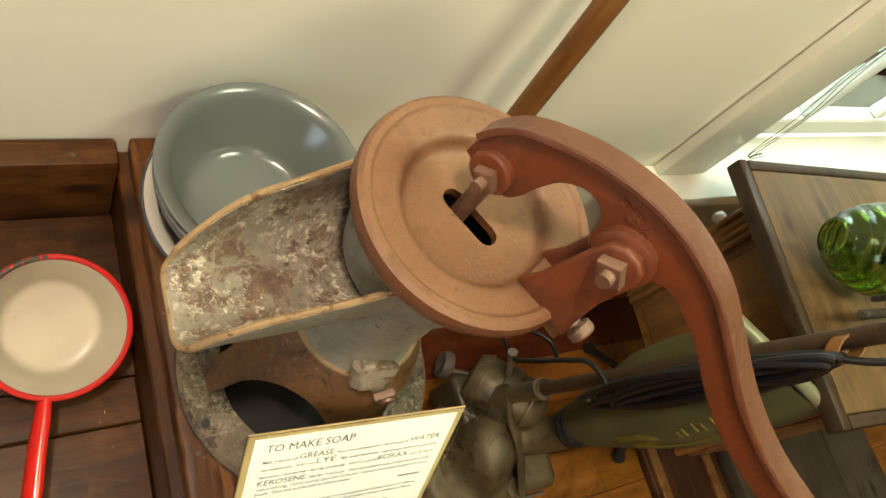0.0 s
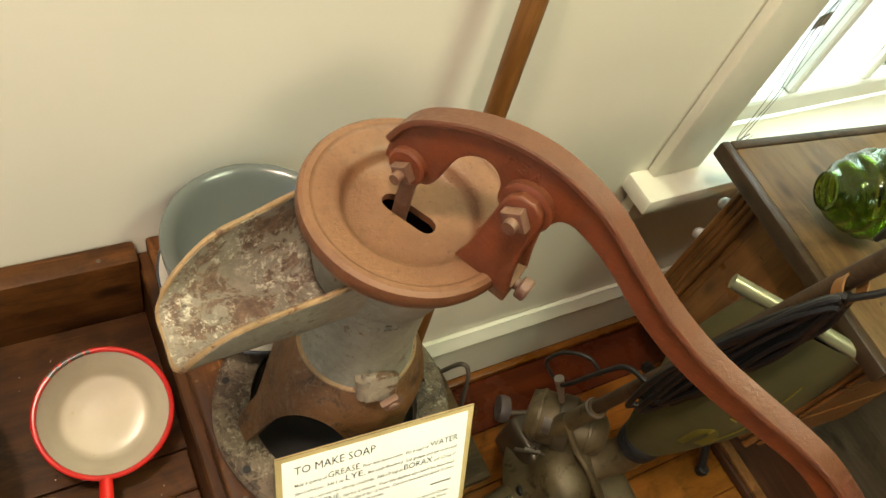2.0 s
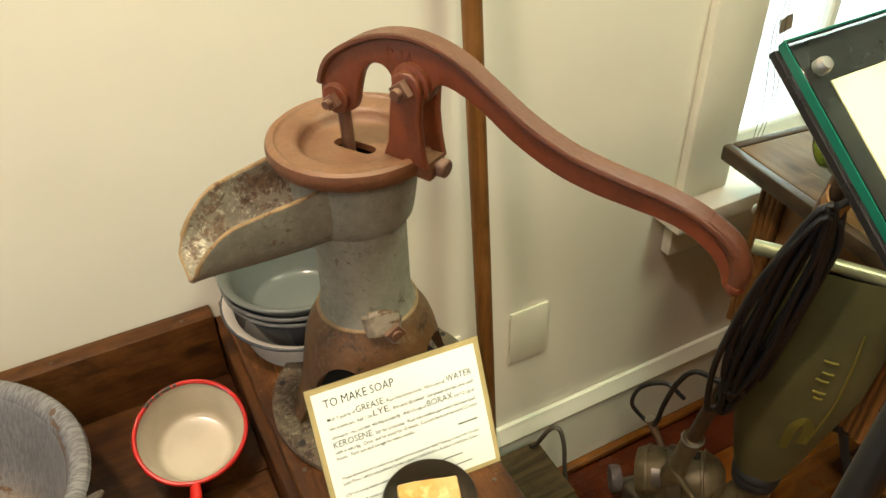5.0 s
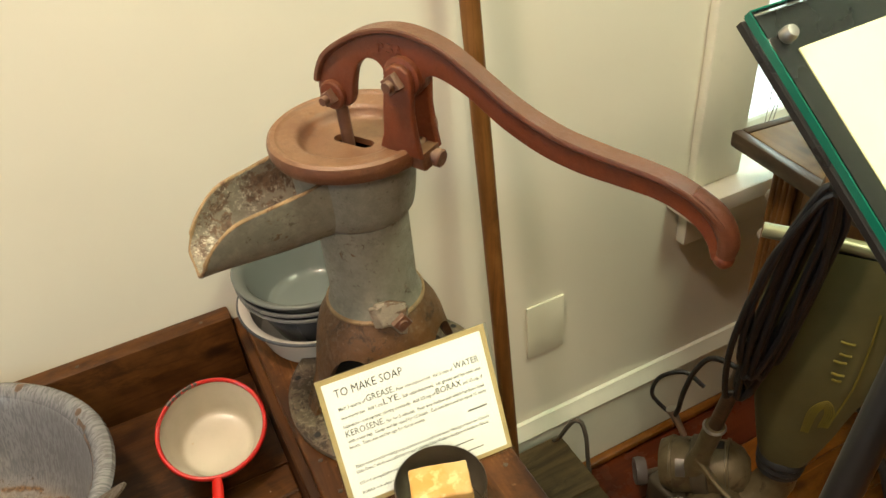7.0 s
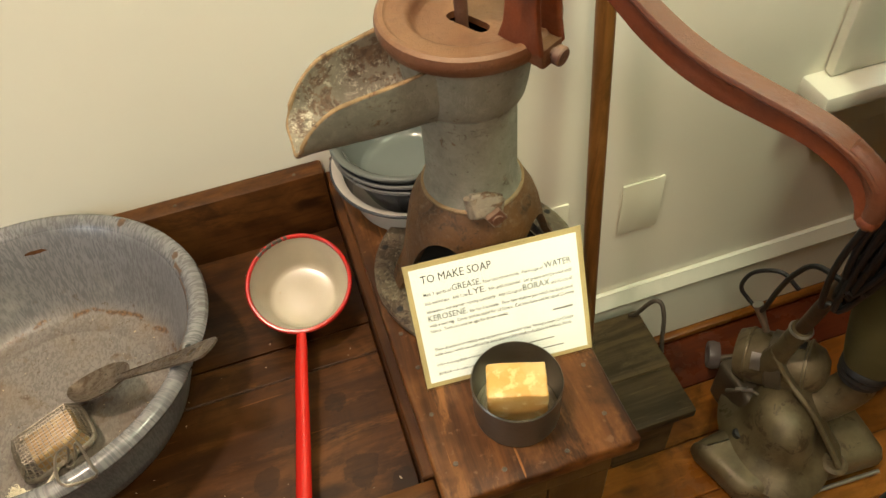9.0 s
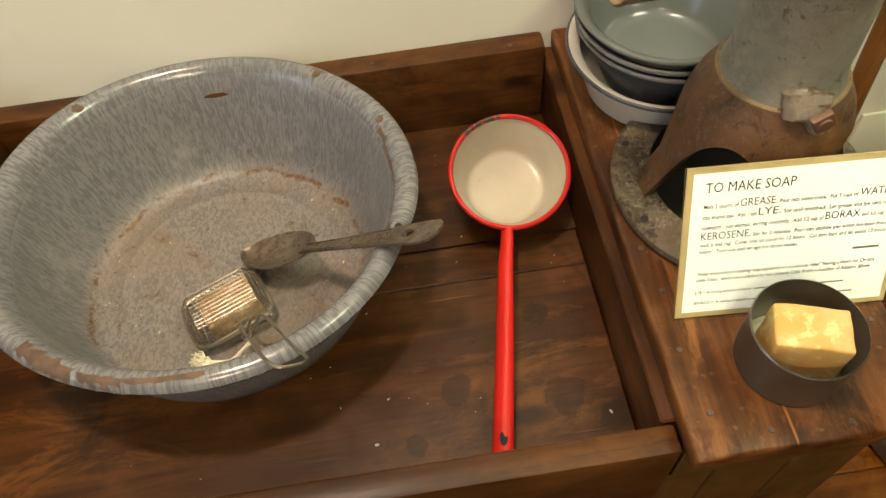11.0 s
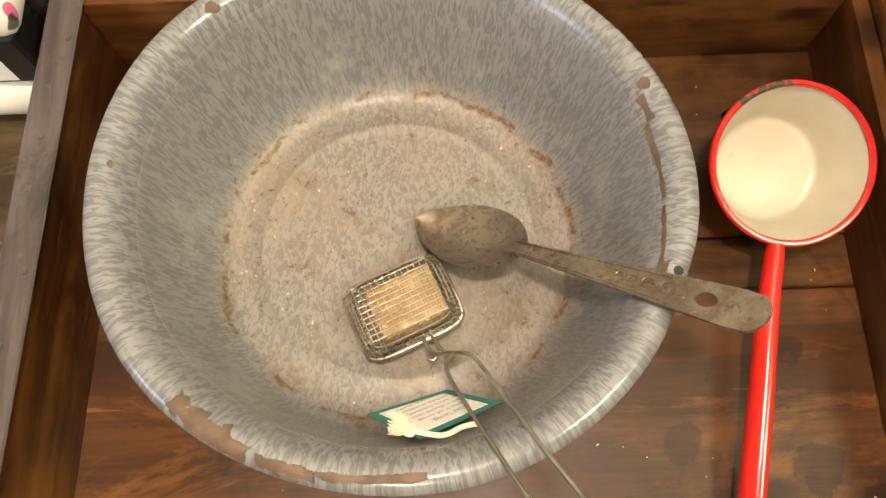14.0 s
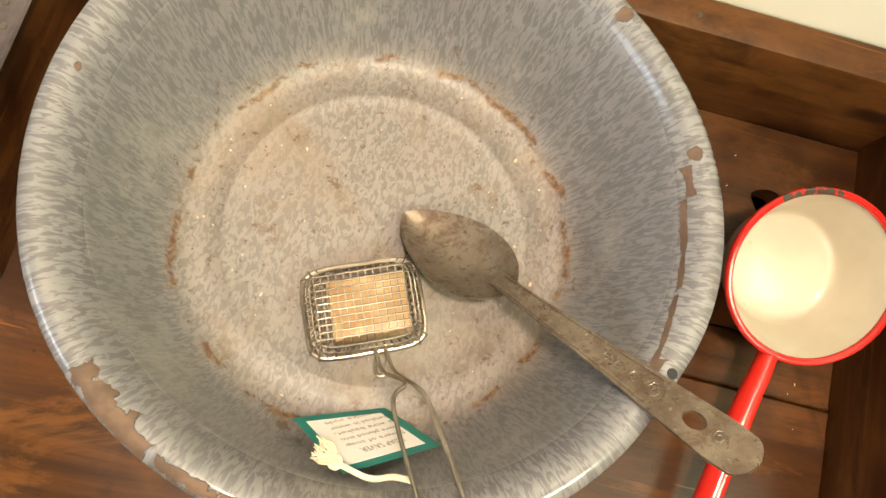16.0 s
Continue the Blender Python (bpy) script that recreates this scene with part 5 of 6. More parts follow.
tag = thing("paper_tag", t_o, "small white tag with teal border tied on by string", "tag")
tl = tm.inverted()
quad = [((tl @ p).x, (tl @ p).y) for p in (tB, tR, tT, tL)]
part("card", plate(quad, 0.0006, tm, 0), M_TEAL, tag, "teal card")
part("sheet", plate([(u * 0.80, v * 0.80 - 0.001) for u, v in quad], 0.0003, tm @ Matrix.Translation((0, 0, 0.0007)), 0), M_PAPER, tag, "white printed paper")
e1 = Vector((quad[1][0] - quad[0][0], quad[1][1] - quad[0][1], 0)).normalized()
e2 = Vector((quad[3][0] - quad[0][0], quad[3][1] - quad[0][1], 0)).normalized()
ql, qw = math.dist(quad[0], quad[1]), math.dist(quad[0], quad[3])
lines = ("SOAP SAVER", "Slivers of soap", "were placed into", "a wire basket,", "swished in water", "to make suds")
for k, words in enumerate(lines):
    a = Vector((*quad[0], 0)) + e2 * qw * (0.26 + 0.105 * k) + e1 * ql * (0.80 if k else 0.72)
    along = Vector((-e1.x, -e1.y, 0))
    part("lettering", letters(words, ql * (0.60 if k else 0.44), qw * (0.055 if k else 0.075), tm @ frame_of(along, -e2, a + Vector((0, 0, 0.0011))), 0.0), M_INK_PALE, tag, "small printed words", 180)
knot = tB + Vector((-0.006, 0.004, 0.004))
string = thing("cotton_string", knot, "frayed cream cotton string knotted on a tag", "string")
part("cord", tube(smooth_path([Vector((-0.322, -0.352, 0.832)), Vector((-0.331, -0.353, 0.822)), Vector((-0.343, -0.357, 0.815)), knot], 6), 0.0018, 8), M_STRING, string)
random.seed(4)
for k in range(56):
    e = knot + Vector((-0.008 + random.uniform(-0.006, 0.005), 0.005 + random.uniform(-0.007, 0.007), -0.003 + random.uniform(-0.006, 0.004)))
    part("frayed_end", tube(smooth_path([knot, (knot + e) / 2 + Vector((random.uniform(-0.003, 0.003), random.uniform(-0.003, 0.003), 0.002)), e], 3), 0.00042, 5), M_STRING, string)
part("knot", tube(smooth_path([knot + Vector((0.003 * math.cos(k), 0.003 * math.sin(k), 0.002 * math.sin(1.7 * k))) for k in range(7)], 4), 0.0016, 7), M_STRING, string)

# ---- crumbs in basin and tray ----
def scatter(name, spots, label):
    bm = bmesh.new()
    random.seed(11)
    for x, y, z, size in spots:
        g = bmesh.ops.create_icosphere(bm, subdivisions=1, radius=size)
        sx, sy, a = random.uniform(0.6, 1.8), random.uniform(0.5, 1.0), random.uniform(0, 6.28)
        mm = Matrix.Translation((x, y, z)) @ Matrix.Rotation(a, 4, "Z") @ Matrix.Diagonal((sx, sy, 0.45, 1))
        bmesh.ops.transform(bm, matrix=mm, verts=g["verts"])
    return single(name, bm, M_CRUMB, spots[0][:3], label, "crumbs", kind="stuff")


random.seed(7)
spots = []
for k in range(80):
    a, r = random.uniform(0, math.tau), 0.130 * math.sqrt(random.random())
    local = tilt @ Vector((r * math.cos(a), r * math.sin(a), 0.0042))
    spots.append((local.x, local.y, local.z, random.choice((0.0003, 0.0005, 0.0007, 0.0012))))
scatter("basin_crumbs", spots, "tiny pale soap crumbs on the basin bottom")
spots = [(random.uniform(-0.6, -0.03), random.uniform(-0.44, -0.05), TZ + 0.0006, random.uniform(0.0004, 0.0011)) for k in range(40)]
spots += [(-0.243, -0.402, TZ + 0.001, 0.0024), (-0.03, -0.405, TZ + 0.001, 0.0018)]
scatter("tray_crumbs", spots, "tiny pale crumbs on the tray boards")

# ---- stick and crate on the floor ----
sa, sb = Vector((0.3525, -0.1035, 0.2745)), Vector((0.3425, 0.0, 1.725))
sdir = Vector((-0.005, 0.0725, 0.997)).normalized()
single("wooden_stick", tube([sa, sa + sdir * 0.7, sa + sdir * 1.42], lambda s: 0.0125, 18), M_STICK, sa, "long round wooden stick leaning against the wall", "stick")
crate = thing("wooden_crate", (0.415, -0.15, FLOOR), "low weathered dark wooden box with a wire hook", "crate")
part("body", box(0.355, 0.468, -0.245, -0.045, FLOOR, 0.238, 0.003), M_CRATE, crate)
for ya, yb, dz in ((-0.262, -0.160, -0.006), (-0.168, -0.040, 0.0)):
    b = box(0.335, 0.490, ya, yb, 0.239 + dz + 0.006, 0.268 + dz, 0.004, 2)
    bmesh.ops.subdivide_edges(b, edges=[e for e in b.edges if e.calc_length() > 0.05], cuts=8, use_grid_fill=True)
    for v in b.verts:
        v.co += 0.0018 * Vector((noise.noise(v.co * 40), noise.noise(v.co * 37 + Vector((5, 0, 0))), 0.6 * noise.noise(v.co * 30)))
    part("lid_board", b, M_CRATE, crate, "rough-edged lid board")
part("wire_hook", tube(smooth_path([(0.470, -0.050, 0.272), (0.474, -0.060, 0.285), (0.486, -0.072, 0.325), (0.495, -0.080, 0.343), (0.503, -0.090, 0.340), (0.503, -0.105, 0.315), (0.497, -0.120, 0.280), (0.492, -0.135, 0.255)], 6), 0.0042, 10), M_HOOK, crate, "bent dark wire hook")

# ---- upright vacuum cleaner ----
vac = thing("vacuum_cleaner", (0.64, -0.28, FLOOR), "old khaki metal upright vacuum cleaner with cloth bag", "vacuum")


def rounded_slab(outline, z0, z1, r):
    return plate(outline, z1 - z0, Matrix.Translation((0, 0, (z0 + z1) / 2)), r, 4)


def dk_plate(m):
    """A thin curved plate on the motor's side."""
    bm = bmesh.new()
    rows = [[bm.verts.new((0.0500 * math.sin(0.1 * k - 2.6), -0.0500 * math.cos(0.1 * k - 2.6), z)) for k in range(7)] for z in (-0.036, -0.020)]
    for k in range(6):
        bm.faces.new((rows[0][k], rows[0][k + 1], rows[1][k + 1], rows[1][k]))
    bmesh.ops.solidify(bm, geom=bm.faces[:], thickness=0.0012)
    bm.transform(m)
    return bm


noz = [(0.500, -0.270), (0.560, -0.262), (0.70, -0.270), (0.80, -0.275), (0.812, -0.300), (0.808, -0.392), (0.795, -0.408), (0.56, -0.396), (0.535, -0.388), (0.524, -0.375), (0.497, -0.288)]
part("nozzle", rounded_slab(noz, FLOOR + 0.006, 0.158, 0.022), M_VAC, vac, "wide rounded khaki nozzle housing")
part("bumper", tube(smooth_path([(0.535, -0.398, FLOOR + 0.014), (0.56, -0.404, FLOOR + 0.014), (0.68, -0.410, FLOOR + 0.014), (0.797, -0.415, FLOOR + 0.014)], 4), 0.004, 8), M_STEEL, vac, "thin metal bumper strip")
dome = lathe([(0, 0.088), (0.020, 0.087), (0.038, 0.082), (0.053, 0.072), (0.063, 0.057), (0.069, 0.038), (0.074, 0.020), (0.082, 0.004), (0.094, -0.008), (0.108, -0.015), (0.120, -0.028)], (0, 0, 0), 48)
dome.transform(pose(0.645, -0.300, 0.172, 0, 0, -20) @ Matrix.Diagonal((0.80, 1.10, 0.95, 1.0)))
part("fan_housing", dome, M_VAC, vac, "domed khaki fan housing")
mot = lathe([(0, 0.078), (0.02, 0.076), (0.036, 0.066), (0.045, 0.048), (0.047, 0.02), (0.047, -0.05), (0.04, -0.066), (0.0, -0.07)], n=40)
mot.transform(pose(0.672, -0.226, 0.262, 76, 0, 42) @ Matrix.Scale(1.06, 4))
part("motor", mot, M_VAC, vac, "round motor housing")
b = lathe([(0.0485, -0.014), (0.0515, -0.012), (0.0515, 0.012), (0.0485, 0.014)], n=40, closed=True)
b.transform(pose(0.672, -0.226, 0.262, 76, 0, 42) @ Matrix.Scale(1.06, 4))
part("motor_band", b, M_VAC_DARK, vac, "dark metal band round the motor")
for a in (20, 95, 170):
    b = box(-0.009, 0.009, -0.002, 0.002, 0.024, 0.040, 0.001)
    b.transform(pose(0.672, -0.226, 0.262, 76, 0, 42) @ Matrix.Scale(1.06, 4) @ pose(0, 0, 0, 0, 0, a) @ Matrix.Translation((0, -0.0465, 0)))
    part("vent", b, M_INK, vac, "dark vent opening")
MP = pose(0.672, -0.226, 0.262, 76, 0, 42) @ Matrix.Scale(1.06, 4)
for rr0, zz in ((0.049, 0.045), (0.0488, -0.046)):
    b = lathe([(rr0 - 0.003, -0.003), (rr0, -0.002), (rr0, 0.002), (rr0 - 0.003, 0.003)], n=40, closed=True)
    b.transform(MP @ Matrix.Translation((0, 0, zz)))
    part("seam_ring", b, M_VAC, vac, "raised seam of the motor housing")
part("name_plate", dk_plate(MP), M_STEEL, vac, "small worn metal plate")
part("neck", tube(smooth_path([(0.646, -0.240, 0.330), (0.645, -0.236, 0.300), (0.643, -0.230, 0.268)], 5), lambda s: 0.017 + 0.008 * s, 20), M_VAC, vac, "cast neck joining handle and housing")
wk = lathe([(0, -0.004), (0.010, -0.005), (0.015, -0.009), (0.0225, -0.009), (0.0245, 0.0), (0.0225, 0.009), (0.014, 0.010), (0.011, 0.004), (0, 0.004)], n=32)
wk.transform(pose(0.611, -0.137, 0.184, 90, 0, 62) @ Matrix.Scale(1.12, 4))
part("wheel", wk, M_WHEEL, vac, "small grey rubber rear wheel")
part("axle", rod((0.600, -0.143, 0.184), (0.650, -0.175, 0.215), 0.006), M_VAC_DARK, vac)
part("rear_support", box(0.600, 0.690, -0.262, -0.165, FLOOR + 0.012, 0.215, 0.012, 3), M_VAC_DARK, vac)
for k in range(5):
    part("lever", rod((0.578 + 0.012 * k, -0.226 - 0.009 * k, 0.215 + 0.012 * (k % 3)), (0.594 + 0.013 * k, -0.243 - 0.01 * k, 0.232 + 0.01 * (k % 2)), 0.004, 0.0032, 10), M_STEEL if k % 2 else M_VAC_DARK, vac)
part("foot_pedal", lathe([(0, 0.008), (0.010, 0.007), (0.0125, 0.002), (0.0125, -0.006)], (0.578, -0.290, 0.163), 20), M_IRON, vac, "round dark foot switch")
yoke = smooth_path([(0.640, -0.235, 0.322), (0.655, -0.270, 0.288), (0.672, -0.310, 0.262), (0.692, -0.352, 0.215), (0.708, -0.388, 0.172)], 6)
part("yoke", sweep(yoke, lambda s: [(x * (0.016 + 0.013 * s ** 2), y) for x, y in ((-1, -0.004), (1, -0.004), (1.05, 0.0), (0.9, 0.0045), (-0.9, 0.0045), (-1.05, 0.0))], up=(0.35, 0.2, 1)), M_VAC, vac, "broad curved fork arm")
part("yoke_clip", lathe([(0, 0.006), (0.016, 0.005), (0.022, 0.0), (0.022, -0.004)], (0.702, -0.392, 0.160), 24), M_VAC, vac)
elbow = smooth_path([(0.690, -0.300, 0.215), (0.722, -0.312, 0.245), (0.742, -0.322, 0.290), (0.742, -0.322, 0.335)], 6)
part("outlet_elbow", tube(elbow, lambda s: 0.036 - 0.006 * s, 24), M_VAC, vac, "curved dust outlet pipe")
part("bag_clamp", lathe([(0.030, 0.325), (0.037, 0.330), (0.035, 0.336), (0.039, 0.343), (0.036, 0.350), (0.040, 0.358), (0.037, 0.366), (0.032, 0.370)], (0.740, -0.322, 0.0), 28), M_IRON, vac, "dark ruffled bag clamp")
P0 = Vector((0.646, -0.2555, 0.415))
PD = Vector((-0.004, -0.1715, 0.985)).normalized()
part("tube_socket", rod(P0 - PD * 0.10, P0 + PD * 0.005, 0.0165, n=24), M_VAC, vac, "steel handle socket")
part("handle_tube", rod(P0, P0 + PD * 0.62, 0.0115, n=20), M_DESK_EDGE, vac, "dark wooden handle tube")
part("socket_ring", lathe([(0.0170, -0.004), (0.0195, 0.0), (0.0170, 0.004)], (P0.x, P0.y, P0.z), 24, True), M_STEEL, vac)


def cloth():
    bm = bmesh.new()
    nu, nv = 26, 36
    tl, tr = Vector((0.668, -0.285, 0.812)), Vector((0.768, -0.412, 0.806))
    low = Vector((0.740, -0.322, 0.352))
    across = (tr - tl).normalized()
    thick = across.cross(Vector((0, 0, 1))).normalized()
    rows = []
    for i in range(nu + 1):
        s = i / nu
        c = (tl + tr) / 2 * (1 - s) + low * s
        wide = ((tr - tl).length / 2 + 0.012 * math.sin(math.pi * min(1, s * 1.6))) * (1 - s) ** 0.75 + 0.033 * min(1, 2.2 * s)
        deep = 0.004 + 0.040 * math.sin(math.pi * min(1, 0.06 + s * 0.86)) ** 0.8 + 0.012 * s
        row = []
        for j in range(nv):
            a = math.tau * j / nv
            p = c + across * wide * math.copysign(abs(math.cos(a)) ** 0.8, math.cos(a)) + thick * deep * math.sin(a)
            p += thick * 0.006 * noise.noise(p * 16) * math.sin(math.pi * s)
            row.append(bm.verts.new(p))
        rows.append(row)
    for a, b in zip(rows, rows[1:]):
        for j in range(nv):
            bm.faces.new((a[j], a[(j + 1) % nv], b[(j + 1) % nv], b[j]))
    bmesh.ops.recalc_face_normals(bm, faces=bm.faces[:])
    return bm


bag = part("bag", cloth(), M_BAG, vac, "olive khaki cloth dust bag with yellow print", 80)
part("bag_bar", tube([(0.650, -0.262, 0.817), (0.71, -0.338, 0.814), (0.776, -0.422, 0.807)], 0.0105, 14), M_BAG_BAR, vac, "pale metal bar clamping the bag")


def bag_point(u, s, out=0.004):
    """A place on the near face of the bag: u across (-1 to 1), s down (0 to 1)."""
    tl, tr, low = Vector((0.668, -0.285, 0.812)), Vector((0.768, -0.412, 0.806)), Vector((0.740, -0.322, 0.352))
    across = (tr - tl).normalized()
    thick = across.cross(Vector((0, 0, 1))).normalized()
    c = (tl + tr) / 2 * (1 - s) + low * s
    wide = ((tr - tl).length / 2 + 0.012 * math.sin(math.pi * min(1, s * 1.6))) * (1 - s) ** 0.75 + 0.033 * min(1, 2.2 * s)
    deep = 0.004 + 0.040 * math.sin(math.pi * min(1, 0.06 + s * 0.86)) ** 0.8 + 0.012 * s
    k = math.acos(max(-1, min(1, math.copysign(abs(u) ** 1.25, u))))
    return c + across * wide * u + thick * (deep * math.sin(k) + out)


part("print_line", tube([bag_point(0.55, 0.16 + 0.05 * k, 0.0035) for k in range(11)], 0.0014, 6), M_YELLOW, bag, "yellow printed line")
for i in range(5):
    w = 0.07 + 0.035 * i
    part("print_arc", tube(smooth_path([bag_point(0.30 - w, 0.70, 0.003), bag_point(0.30 - w, 0.60 - 0.1 * w, 0.003), bag_point(0.30, 0.575 - 0.25 * w, 0.003), bag_point(0.30 + w, 0.60 - 0.1 * w, 0.003), bag_point(0.30 + w, 0.66, 0.003)], 4), 0.0009, 6), M_YELLOW, bag)
for ua, ub, sv_ in ((0.16, 0.36, 0.27), (0.20, 0.36, 0.315), (0.15, 0.33, 0.345), (0.18, 0.36, 0.395), (0.22, 0.35, 0.42)):
    part("print_bar", tube([bag_point(ua, sv_), bag_point((ua + ub) / 2, sv_ + 0.004), bag_point(ub, sv_ + 0.003)], 0.0019, 6), M_YELLOW, bag, "worn yellow printed bar")

# cord wound on the handle
cord = thing("power_cord", (0.63, -0.33, 0.93), "thick black rubber cord looped in a hank on the vacuum handle", "cord")
random.seed(3)
for k in range(11):
    f = (k - 5) / 5
    top = P0 + PD * (0.545 - 0.006 * (k % 4)) + Vector((-0.012 - 0.012 * (k % 3), -0.016 - 0.004 * (k % 2), 0))
    bot = P0 + PD * (0.155 + 0.028 * (k % 5)) + Vector((-0.020 - 0.010 * (k % 3), -0.020 - 0.007 * (k % 4), 0))
    sidev = Vector((0.80, -0.60, 0)) * (0.013 + 0.0026 * (k % 6)) + Vector((0.004 * f, 0.004 * f, 0))
    mid1, mid2 = top.lerp(bot, 0.35), top.lerp(bot, 0.72)
    bulge = 1.0 + 0.25 * math.sin(k * 1.7)
    loop = [top, mid1.lerp(top, 0.55) + sidev * 0.8, mid1 + sidev * bulge, mid2 + sidev * bulge, bot + sidev * 0.55, bot, bot - sidev * 0.5, mid2 - sidev * bulge, mid1 - sidev * bulge, mid1.lerp(top, 0.55) - sidev * 0.75]
    loop = [p + Vector((random.uniform(-0.003, 0.003), random.uniform(-0.003, 0.003), random.uniform(-0.004, 0.004))) for p in loop]
    part("loop", tube(smooth_path(loop, 5, True), 0.0046, 8, True), M_CORD, cord)
part("loose_end", tube(smooth_path([P0 + PD * 0.20 + Vector((-0.03, -0.025, 0)), (0.606, -0.262, 0.60), (0.592, -0.245, 0.57), (0.596, -0.225, 0.50), (0.612, -0.205, 0.43), (0.622, -0.19, 0.39)], 6), 0.0042, 8), M_CORD, cord)
part("plug_lead", tube(smooth_path([(0.622, -0.19, 0.39), (0.612, -0.165, 0.40), (0.598, -0.155, 0.43), (0.603, -0.165, 0.475), (0.625, -0.195, 0.50), (0.640, -0.225, 0.485)], 6), 0.0036, 8), M_CORD, cord)
part("loose_end", tube(smooth_path([P0 + PD * 0.53 + Vector((-0.02, -0.015, 0)), P0 + PD * 0.58 + Vector((0.0, -0.03, 0.0)), P0 + PD * 0.62 + Vector((0.03, -0.03, 0.02)), (0.70, -0.33, 1.0), (0.765, -0.31, 0.93)], 6), 0.0042, 8), M_CORD, cord)
part("plug", join(rod((0.618, -0.183, 0.405), (0.628, -0.200, 0.37), 0.009, 0.006, 12), rod((0.628, -0.200, 0.37), (0.633, -0.208, 0.352), 0.0055, 0.0055, 12)), M_STEEL, cord, "metal cord connector")
st = P0 + PD * 0.545
part("strap", sweep(smooth_path([st + Vector((0.016 * math.cos(k) - 0.006, 0.013 * math.sin(k) - 0.010, 0.010 * math.sin(k + 0.6))) for k in (0.0, 1.05, 2.1, 3.15, 4.2, 5.25)], 5, True), lambda s: [(-0.0012, -0.0075), (0.0012, -0.0075), (0.0012, 0.0075), (-0.0012, 0.0075)], True, up=tuple(PD)), M_STRAP, cord, "tan leather strap round the cord")

# ---- sewing cabinet under the window ----
DQ = pose(0.785, -0.062, 0, 0, 0, -5.7)
desk = thing("sewing_cabinet", (0.95, -0.25, FLOOR), "oak sewing machine cabinet with fluted corners and iron legs", "cabinet")


def dk(bm):
    bm.transform(DQ)
    return bm


part("top", dk(box(0.018, 0.80, -0.364, -0.016, 0.809, 0.833, 0.005, 2)), M_DESK, desk, "worn oak table top")
part("top_edge", dk(join(box(0.0, 0.0178, -0.382, 0.0, 0.807, 0.8335, 0.004, 2), box(0.0180, 0.80, -0.0158, 0.0, 0.807, 0.8335, 0.004, 2), box(0.0180, 0.80, -0.382, -0.3642, 0.807, 0.8335, 0.004, 2))), M_DESK_EDGE, desk, "dark rounded edge of the top")
case = part("drawer_case", dk(box(0.075, 0.30, -0.350, -0.040, 0.47, 0.806, 0.003)), M_DESK_SIDE, desk, "oak drawer case")
for ya, yb in ((-0.088, -0.036), (-0.354, -0.302)):
    bm = join(*[tube([(0.068, y0, 0.48), (0.068, y0, 0.80)], 0.0065, 10) for y0 in (ya + 0.008, ya + 0.020, ya + 0.032, ya + 0.044)])
    part("fluted_corner", dk(bm), M_DESK_SIDE, desk, "fluted oak corner moulding")
part("side_panel", dk(box(0.066, 0.0745, -0.290, -0.100, 0.50, 0.78, 0.006, 2)), M_DESK_SIDE, desk)
for z in (0.62, 0.70):
    kb = lathe([(0, 0.018), (0.008, 0.017), (0.012, 0.011), (0.010, 0.005), (0.006, 0.0)], n=20)
    kb.transform(DQ @ pose(0.088, -0.033, z, -90, 0, 0))
    part("knob", kb, M_KNOB, desk, "pale porcelain knob")
part("drawer_case", dk(box(0.56, 0.78, -0.350, -0.040, 0.47, 0.806, 0.003)), M_DESK_SIDE, desk)
for x in (0.264, 0.70):
    for pts in ([(x, -0.30, FLOOR + 0.012), (x, -0.27, 0.15), (x, -0.22, 0.22), (x, -0.18, 0.33), (x, -0.22, 0.42), (x, -0.31, 0.47)], [(x, -0.06, FLOOR + 0.012), (x, -0.10, 0.15), (x, -0.16, 0.22), (x, -0.20, 0.33), (x, -0.16, 0.42), (x, -0.08, 0.47)], [(x, -0.19, 0.24), (x, -0.12, 0.30), (x, -0.19, 0.38), (x, -0.26, 0.30), (x, -0.19, 0.24)]):
        part("iron_leg", dk(tube(smooth_path(pts, 6), 0.009, 10)), M_IRON, desk, "curved black cast-iron leg")
    for y in (-0.305, -0.055):
        part("castor", dk(lathe([(0, 0.02), (0.012, 0.018), (0.014, 0.008), (0.012, 0.0), (0, 0.0)], (x, y, FLOOR + 0.0005), 16)), M_IRON, desk)
part("apron", dk(box(0.302, 0.558, -0.345, -0.330, 0.66, 0.806, 0.003)), M_DESK_SIDE, desk, "oak apron between the drawer cases")
part("machine_well", dk(box(0.302, 0.558, -0.3295, -0.045, 0.60, 0.806, 0.003)), M_DESK_EDGE, desk, "dark wooden machine well")
for z0, z1 in ((0.482, 0.585), (0.592, 0.69), (0.697, 0.797)):
    part("drawer", dk(box(0.085, 0.290, -0.356, -0.3505, z0, z1, 0.002)), M_DESK_SIDE, desk, "oak drawer front")
part("cross_brace", dk(tube([(0.264, -0.19, 0.30), (0.42, -0.19, 0.22), (0.70, -0.19, 0.30)], 0.008, 10)), M_IRON, desk)

# ---- low boards on the floor under the cabinet ----
hatch = thing("floor_panel", (1.18, -0.52, FLOOR), "dark reddish wooden panel with battens lying on the floor", "wooden panel")
part("panel", box(1.075, 1.285, -0.80, -0.28, FLOOR + 0.001, FLOOR + 0.022, 0.003, 2), M_PANEL, hatch)
for x in (1.095, 1.246):
    part("batten", box(x - 0.012, x + 0.012, -0.79, -0.29, FLOOR + 0.0225, FLOOR + 0.034, 0.003, 2), M_DESK_SIDE, hatch)
low = thing("low_platform", (1.55, -0.55, FLOOR), "low platform of greyed brown planks", "platform")
